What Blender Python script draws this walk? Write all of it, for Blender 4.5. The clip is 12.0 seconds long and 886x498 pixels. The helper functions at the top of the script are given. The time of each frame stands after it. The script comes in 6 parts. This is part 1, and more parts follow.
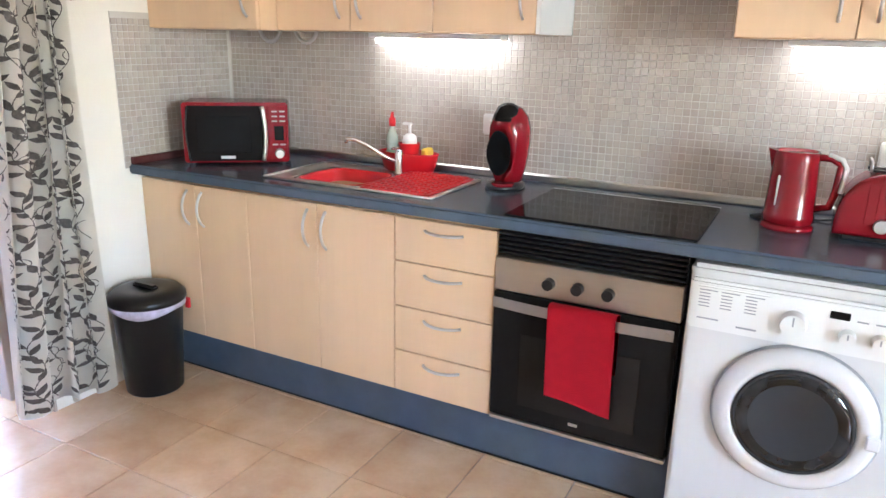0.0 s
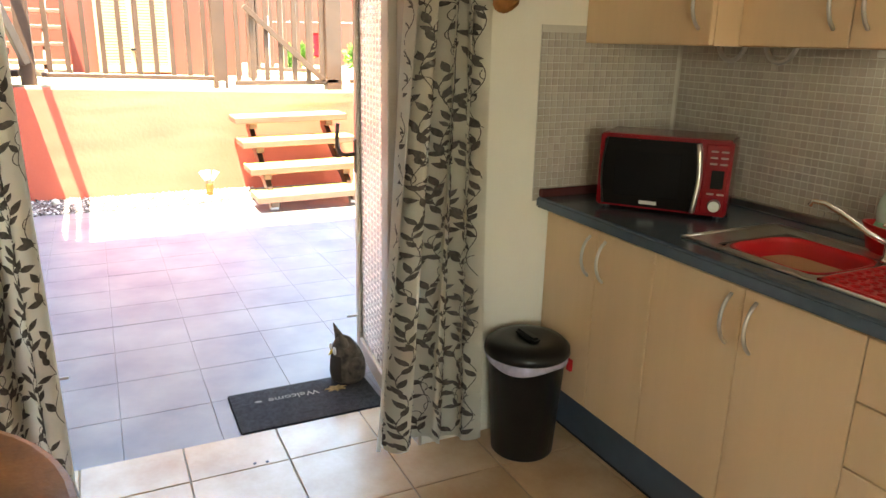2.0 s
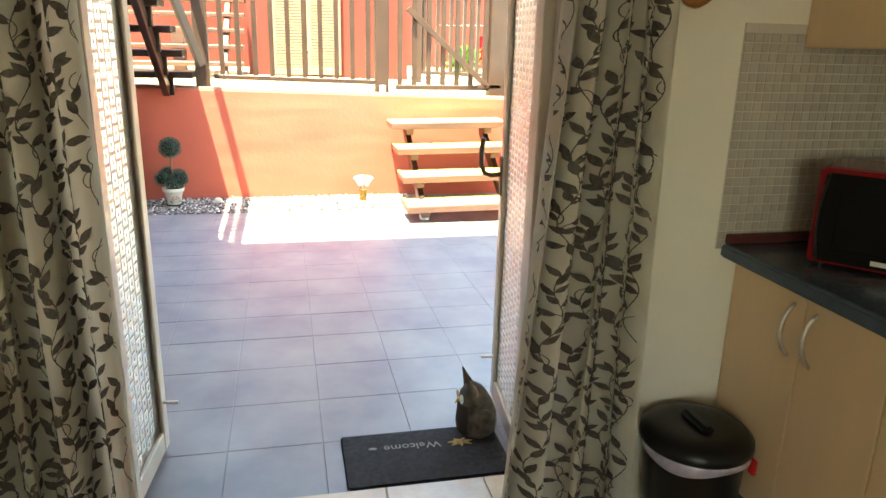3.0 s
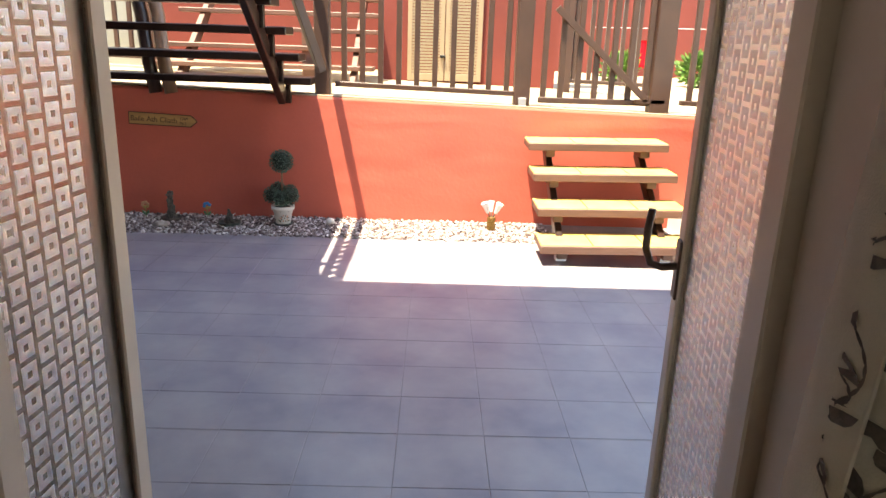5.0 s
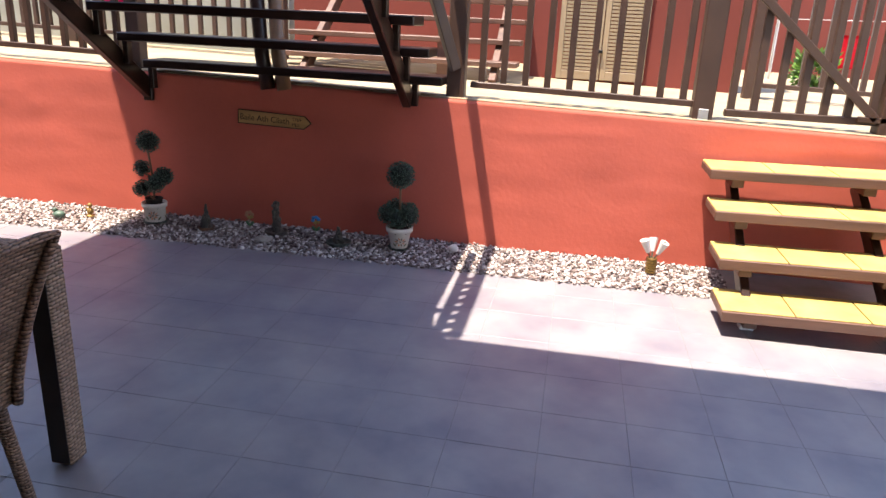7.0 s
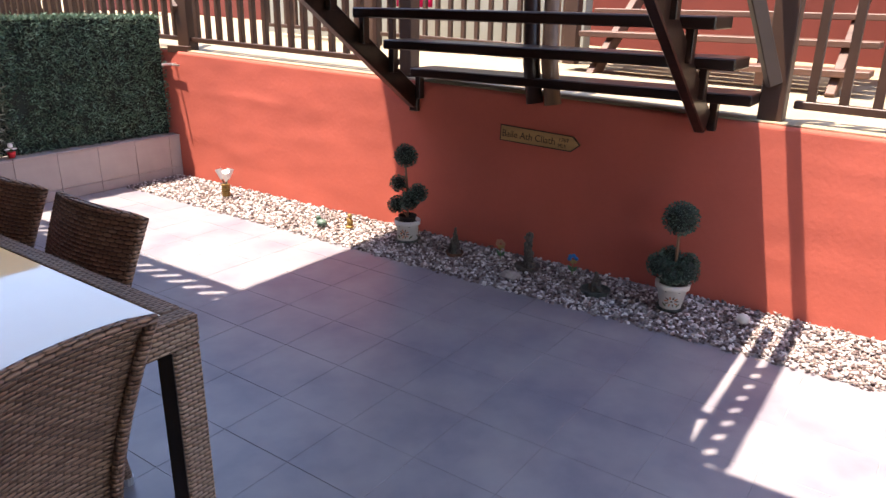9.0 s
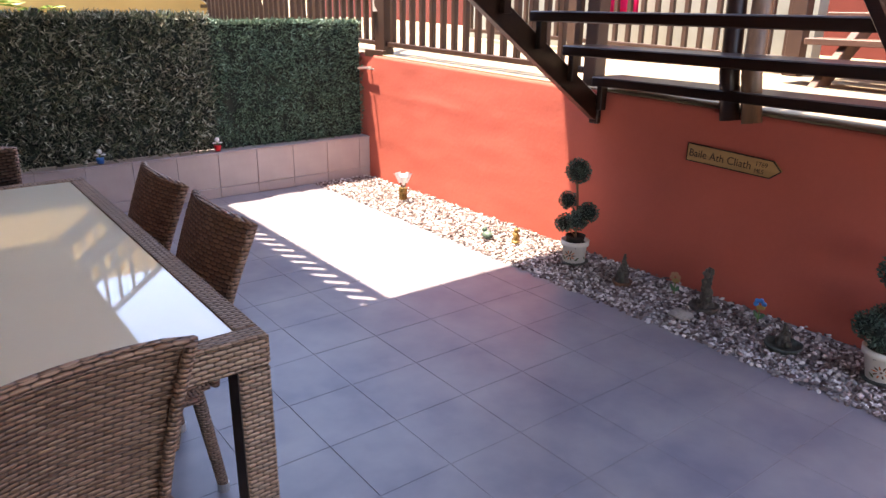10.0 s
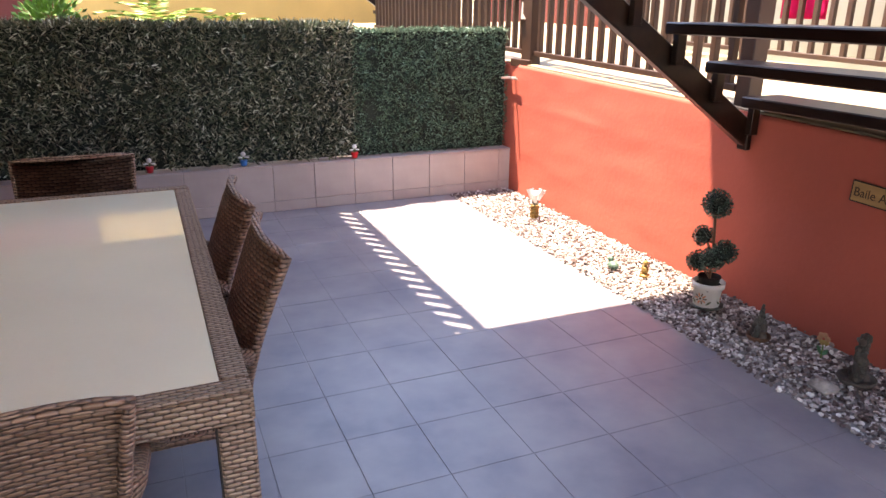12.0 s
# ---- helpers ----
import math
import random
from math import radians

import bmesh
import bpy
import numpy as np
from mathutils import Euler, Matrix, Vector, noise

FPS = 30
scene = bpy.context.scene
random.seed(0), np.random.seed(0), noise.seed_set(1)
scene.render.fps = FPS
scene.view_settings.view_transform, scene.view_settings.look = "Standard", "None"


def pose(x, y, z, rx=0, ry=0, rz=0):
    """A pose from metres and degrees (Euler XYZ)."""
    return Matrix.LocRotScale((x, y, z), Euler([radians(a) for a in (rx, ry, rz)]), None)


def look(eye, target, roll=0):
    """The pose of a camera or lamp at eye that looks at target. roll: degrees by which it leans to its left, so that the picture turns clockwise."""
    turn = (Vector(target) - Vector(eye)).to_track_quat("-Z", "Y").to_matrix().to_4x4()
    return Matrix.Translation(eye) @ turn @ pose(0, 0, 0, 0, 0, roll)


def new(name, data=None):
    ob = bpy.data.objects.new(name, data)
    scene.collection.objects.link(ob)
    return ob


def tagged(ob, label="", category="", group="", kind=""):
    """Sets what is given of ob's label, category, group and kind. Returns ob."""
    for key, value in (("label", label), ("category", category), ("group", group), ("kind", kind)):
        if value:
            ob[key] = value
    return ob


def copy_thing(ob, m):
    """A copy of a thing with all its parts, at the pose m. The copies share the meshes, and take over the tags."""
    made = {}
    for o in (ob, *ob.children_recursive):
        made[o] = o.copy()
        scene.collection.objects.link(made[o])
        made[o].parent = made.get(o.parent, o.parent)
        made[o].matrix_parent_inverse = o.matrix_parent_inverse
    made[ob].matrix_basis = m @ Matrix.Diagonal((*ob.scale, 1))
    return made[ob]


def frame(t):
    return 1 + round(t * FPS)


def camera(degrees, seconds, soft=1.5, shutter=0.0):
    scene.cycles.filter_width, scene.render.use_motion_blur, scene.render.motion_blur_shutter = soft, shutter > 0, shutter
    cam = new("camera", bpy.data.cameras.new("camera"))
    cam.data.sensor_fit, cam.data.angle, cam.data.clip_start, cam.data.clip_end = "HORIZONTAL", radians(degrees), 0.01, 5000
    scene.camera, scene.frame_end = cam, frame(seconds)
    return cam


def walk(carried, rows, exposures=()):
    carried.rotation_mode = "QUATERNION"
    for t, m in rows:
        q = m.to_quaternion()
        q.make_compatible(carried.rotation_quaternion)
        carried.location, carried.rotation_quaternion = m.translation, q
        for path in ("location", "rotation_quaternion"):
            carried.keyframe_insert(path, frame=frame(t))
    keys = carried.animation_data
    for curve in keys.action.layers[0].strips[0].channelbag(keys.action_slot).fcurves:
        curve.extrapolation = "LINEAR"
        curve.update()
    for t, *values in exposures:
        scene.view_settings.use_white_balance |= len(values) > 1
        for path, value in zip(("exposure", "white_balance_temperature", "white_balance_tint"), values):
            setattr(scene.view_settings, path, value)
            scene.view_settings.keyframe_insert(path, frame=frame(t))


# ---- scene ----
cam = camera(64.0, 12.0)
PATH = [
    (0, (0.12, 0.077, 1.411), (-0.768, 1.776, 0.843), 1.2),
    (0.5, (0.041, 0.213, 1.417), (-1.132, 1.732, 0.853), 1.1),
    (1, (-0.04, 0.349, 1.433), (-1.438, 1.66, 0.864), 1.0),
    (1.5, (-0.134, 0.484, 1.439), (-1.699, 1.594, 0.875), 1.0),
    (2, (-0.231, 0.607, 1.429), (-1.955, 1.45, 0.864), 1.3),
    (2.5, (-0.425, 0.717, 1.424), (-2.25, 1.313, 0.861), 1.5),
    (3, (-0.629, 0.819, 1.426), (-2.501, 1.24, 0.861), 1.4),
    (3.5, (-0.853, 0.942, 1.428), (-2.749, 1.229, 0.86), 1.1),
    (3.7, (-0.933, 0.987, 1.425), (-2.838, 1.214, 0.859), 1.1),
    (5.5, (-1.833, 1.022, 1.46), (-3.746, 0.992, 0.876), 2.3),
    (6, (-2.077, 1.017, 1.454), (-3.983, 0.886, 0.864), 2.5),
    (6.5, (-2.346, 0.971, 1.446), (-4.245, 0.745, 0.86), 2.6),
    (6.7, (-2.448, 0.949, 1.458), (-4.338, 0.69, 0.859), 2.7),
    (8.5, (-3.248, 0.869, 1.532), (-4.916, -0.015, 0.872), 1.3),
    (9, (-3.454, 0.859, 1.522), (-5.0, -0.227, 0.864), 1.0),
    (9.5, (-3.667, 0.892, 1.518), (-5.017, -0.43, 0.863), 0.8),
    (10, (-3.849, 0.86, 1.502), (-5.001, -0.641, 0.854), 0.7),
    (10.5, (-4.002, 0.843, 1.517), (-4.986, -0.774, 0.87), 0.7),
    (11, (-4.066, 0.832, 1.524), (-4.932, -0.852, 0.881), 0.6),
    (11.5, (-4.169, 0.83, 1.536), (-4.959, -0.889, 0.89), 0.5),
    (12, (-4.312, 0.804, 1.547), (-5.044, -0.941, 0.9), 0.4),
]
walk(cam, [(t, look(eye, target, roll)) for t, eye, target, roll in PATH], [
    (0, 6.1, 5800, 10), (1.0, 5.65, 5850, 2), (1.5, 4.95, 7300, -1), (2.0, 4.75, 8300, 1), (2.5, 4.5, 8500, -2), (3.7, 3.85, 8700, -5), (5.3, 2.92, 8050, 16),
    (6.5, 2.4, 7200, 18), (8.5, 2.1, 7150, 22), (9.0, 2.45, 7300, 22), (10.0, 2.9, 7700, 24), (12, 3.13, 8000, 22)])

# ---- world and sun ----
SUN_TRAVEL = Vector((-0.2, 0.2, -1.0))
world = bpy.data.worlds.new("sky")
scene.world = world
world.use_nodes = True
sky = world.node_tree.nodes.new("ShaderNodeTexSky")
sky.sky_type, sky.sun_disc, sky.dust_density = "NISHITA", False, 0.4
sky.sun_elevation, sky.sun_rotation = radians(74), radians(135)
back = world.node_tree.nodes["Background"]
back.inputs["Strength"].default_value = 0.15
world.node_tree.links.new(sky.outputs[0], back.inputs["Color"])
sun = new("sun", bpy.data.lights.new("sun", "SUN"))
sun.data.energy, sun.data.angle, sun.data.color = 3.2, radians(0.5), (1.0, 0.955, 0.84)
sun.matrix_world = look((0, 0, 12), Vector((0, 0, 12)) + SUN_TRAVEL)
# fill light for the kitchen, in an unseen window added behind the walk
fill_lamp = new("window_daylight", bpy.data.lights.new("window_daylight", "AREA"))
fill_lamp.data.shape, fill_lamp.data.size, fill_lamp.data.size_y = "RECTANGLE", 1.2, 1.35
fill_lamp.data.energy, fill_lamp.data.color = 1.9, (1.0, 0.96, 0.9)
fill_lamp.matrix_world = look((4.44, -1.0, 1.55), (0.0, -0.4, 1.4))


# ---- materials ----
def mat(name, color, rough=0.6, metal=0.0, var=0.12, scale=6.0, bump=0.15, fine=80.0, alpha2=None, coat=0.0, stretch=(1, 1, 1), per_object=0.0, spec=0.5, across_floor=False):
    """A surface with colour varied at two scales, and fine relief."""
    m = bpy.data.materials.new(name)
    m.use_nodes = True
    n, l = m.node_tree.nodes, m.node_tree.links
    b = n["Principled BSDF"]
    b.inputs["Roughness"].default_value, b.inputs["Metallic"].default_value = rough, metal
    b.inputs["Coat Weight"].default_value = coat
    b.inputs["Specular IOR Level"].default_value = spec
    tc = n.new("ShaderNodeTexCoord")
    mp = n.new("ShaderNodeMapping")
    mp.inputs["Scale"].default_value = stretch
    l.new(n.new("ShaderNodeNewGeometry").outputs["Position"] if across_floor else tc.outputs["Object"], mp.inputs[0])
    big, small = n.new("ShaderNodeTexNoise"), n.new("ShaderNodeTexNoise")
    big.inputs["Scale"].default_value, small.inputs["Scale"].default_value = scale, fine
    big.inputs["Detail"].default_value, small.inputs["Detail"].default_value = 5, 3
    l.new(mp.outputs[0], big.inputs[0]), l.new(mp.outputs[0], small.inputs[0])
    mix = n.new("ShaderNodeMix")
    mix.data_type = "RGBA"
    c = Vector(color)
    c2 = Vector(alpha2) if alpha2 else c * (1 - 2 * var)
    mix.inputs["A"].default_value = (*(c * (1 + var * 0.6)), 1)
    mix.inputs["B"].default_value = (*c2, 1)
    add = n.new("ShaderNodeMath")
    add.operation = "MULTIPLY_ADD"
    add.inputs[1].default_value, add.inputs[2].default_value = 0.35, -0.17
    l.new(small.outputs[0], add.inputs[0])
    sm = n.new("ShaderNodeMath")
    sm.operation, sm.use_clamp = "ADD", True
    ramp = n.new("ShaderNodeMapRange")
    ramp.inputs["From Min"].default_value, ramp.inputs["From Max"].default_value = 0.3, 0.7
    l.new(big.outputs[0], ramp.inputs[0])
    l.new(ramp.outputs[0], sm.inputs[0]), l.new(add.outputs[0], sm.inputs[1])
    l.new(sm.outputs[0], mix.inputs["Factor"])
    out = mix.outputs["Result"]
    if per_object:
        info, hsv = n.new("ShaderNodeObjectInfo"), n.new("ShaderNodeHueSaturation")
        mr = n.new("ShaderNodeMapRange")
        mr.inputs["To Min"].default_value, mr.inputs["To Max"].default_value = 1 - per_object, 1 + per_object
        l.new(info.outputs["Random"], mr.inputs[0]), l.new(mr.outputs[0], hsv.inputs["Value"]), l.new(out, hsv.inputs["Color"])
        out = hsv.outputs[0]
    l.new(out, b.inputs["Base Color"])
    if bump:
        bn = n.new("ShaderNodeBump")
        bn.inputs["Strength"].default_value, bn.inputs["Distance"].default_value = bump, 0.004
        l.new(small.outputs[0], bn.inputs["Height"]), l.new(bn.outputs[0], b.inputs["Normal"])
    return m


def island_mat(name, stops, rough=0.6, bump=0.0):
    """Colour picked at random for each loose piece of a joined mesh."""
    m = mat(name, stops[0], rough, bump=bump)
    n, l = m.node_tree.nodes, m.node_tree.links
    g, r = n.new("ShaderNodeNewGeometry"), n.new("ShaderNodeValToRGB")
    for k, c in enumerate(stops):
        e = r.color_ramp.elements[k] if k < 2 else r.color_ramp.elements.new(1)
        e.position, e.color = k / (len(stops) - 1), (*c, 1)
    for k in range(len(stops)):
        r.color_ramp.elements[k].position = k / (len(stops) - 1)
    l.new(g.outputs["Random Per Island"], r.inputs[0]), l.new(r.outputs[0], n["Principled BSDF"].inputs["Base Color"])
    return m


def wicker_mat(name, c1, c2, rough=0.5, size=(0.03, 0.0095)):
    """Flat woven strands, over and under, in the mesh's own metres."""
    m = bpy.data.materials.new(name)
    m.use_nodes = True
    n, l = m.node_tree.nodes, m.node_tree.links
    b = n["Principled BSDF"]
    b.inputs["Roughness"].default_value = rough

    def calc(op, *args):
        q = n.new("ShaderNodeMath")
        q.operation = op
        for k, v in enumerate(args):
            if isinstance(v, (int, float)):
                q.inputs[k].default_value = v
            else:
                l.new(v, q.inputs[k])
        return q.outputs[0]

    uv, sep = n.new("ShaderNodeUVMap"), n.new("ShaderNodeSeparateXYZ")
    l.new(uv.outputs[0], sep.inputs[0])
    v = calc("DIVIDE", sep.outputs[1], size[1])
    row = calc("FLOOR", v)
    u = calc("ADD", calc("DIVIDE", sep.outputs[0], size[0]), calc("FRACT", calc("MULTIPLY", row, 0.5)))
    hump = calc("SINE", calc("MULTIPLY", calc("FRACT", u), math.pi))
    across = calc("SINE", calc("MULTIPLY", calc("FRACT", v), math.pi))
    height = calc("SUBTRACT", calc("POWER", across, 0.7), calc("MULTIPLY", calc("POWER", calc("SUBTRACT", 1.0, hump), 1.5), 0.75))
    cell, wn = n.new("ShaderNodeCombineXYZ"), n.new("ShaderNodeTexWhiteNoise")
    l.new(calc("FLOOR", u), cell.inputs[0]), l.new(row, cell.inputs[1]), l.new(cell.outputs[0], wn.inputs[0])
    strand, gap, no = n.new("ShaderNodeMix"), n.new("ShaderNodeMix"), n.new("ShaderNodeTexNoise")
    strand.data_type = gap.data_type = "RGBA"
    strand.inputs["A"].default_value, strand.inputs["B"].default_value = (*c1, 1), (*c2, 1)
    no.inputs["Scale"].default_value = 7
    l.new(calc("MULTIPLY_ADD", wn.outputs[0], 0.7, calc("MULTIPLY_ADD", no.outputs[0], 0.8, -0.25)), strand.inputs["Factor"])
    # Paints shade into the colour where strands dip under each other.
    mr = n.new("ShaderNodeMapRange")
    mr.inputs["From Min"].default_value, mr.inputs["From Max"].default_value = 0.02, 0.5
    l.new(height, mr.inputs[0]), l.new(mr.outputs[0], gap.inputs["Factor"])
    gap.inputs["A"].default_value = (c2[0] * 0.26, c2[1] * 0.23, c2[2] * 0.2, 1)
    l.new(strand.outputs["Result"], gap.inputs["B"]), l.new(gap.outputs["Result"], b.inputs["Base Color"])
    bump = n.new("ShaderNodeBump")
    bump.inputs["Strength"].default_value, bump.inputs["Distance"].default_value = 1.0, 0.006
    l.new(height, bump.inputs["Height"]), l.new(bump.outputs[0], b.inputs["Normal"])
    return m


def glass_mat(name, tint=(0.9, 0.97, 0.95), rough=0.0, milky=0.0, ior=1.45):
    m = bpy.data.materials.new(name)
    m.use_nodes = True
    b = m.node_tree.nodes["Principled BSDF"]
    b.inputs["Base Color"].default_value = (*tint, 1)
    b.inputs["Roughness"].default_value, b.inputs["Transmission Weight"].default_value, b.inputs["IOR"].default_value = rough, 1 - milky, ior
    return m


def glow_mat(name, color, strength):
    m = bpy.data.materials.new(name)
    m.use_nodes = True
    b = m.node_tree.nodes["Principled BSDF"]
    b.inputs["Emission Color"].default_value, b.inputs["Emission Strength"].default_value = (*color, 1), strength
    return m


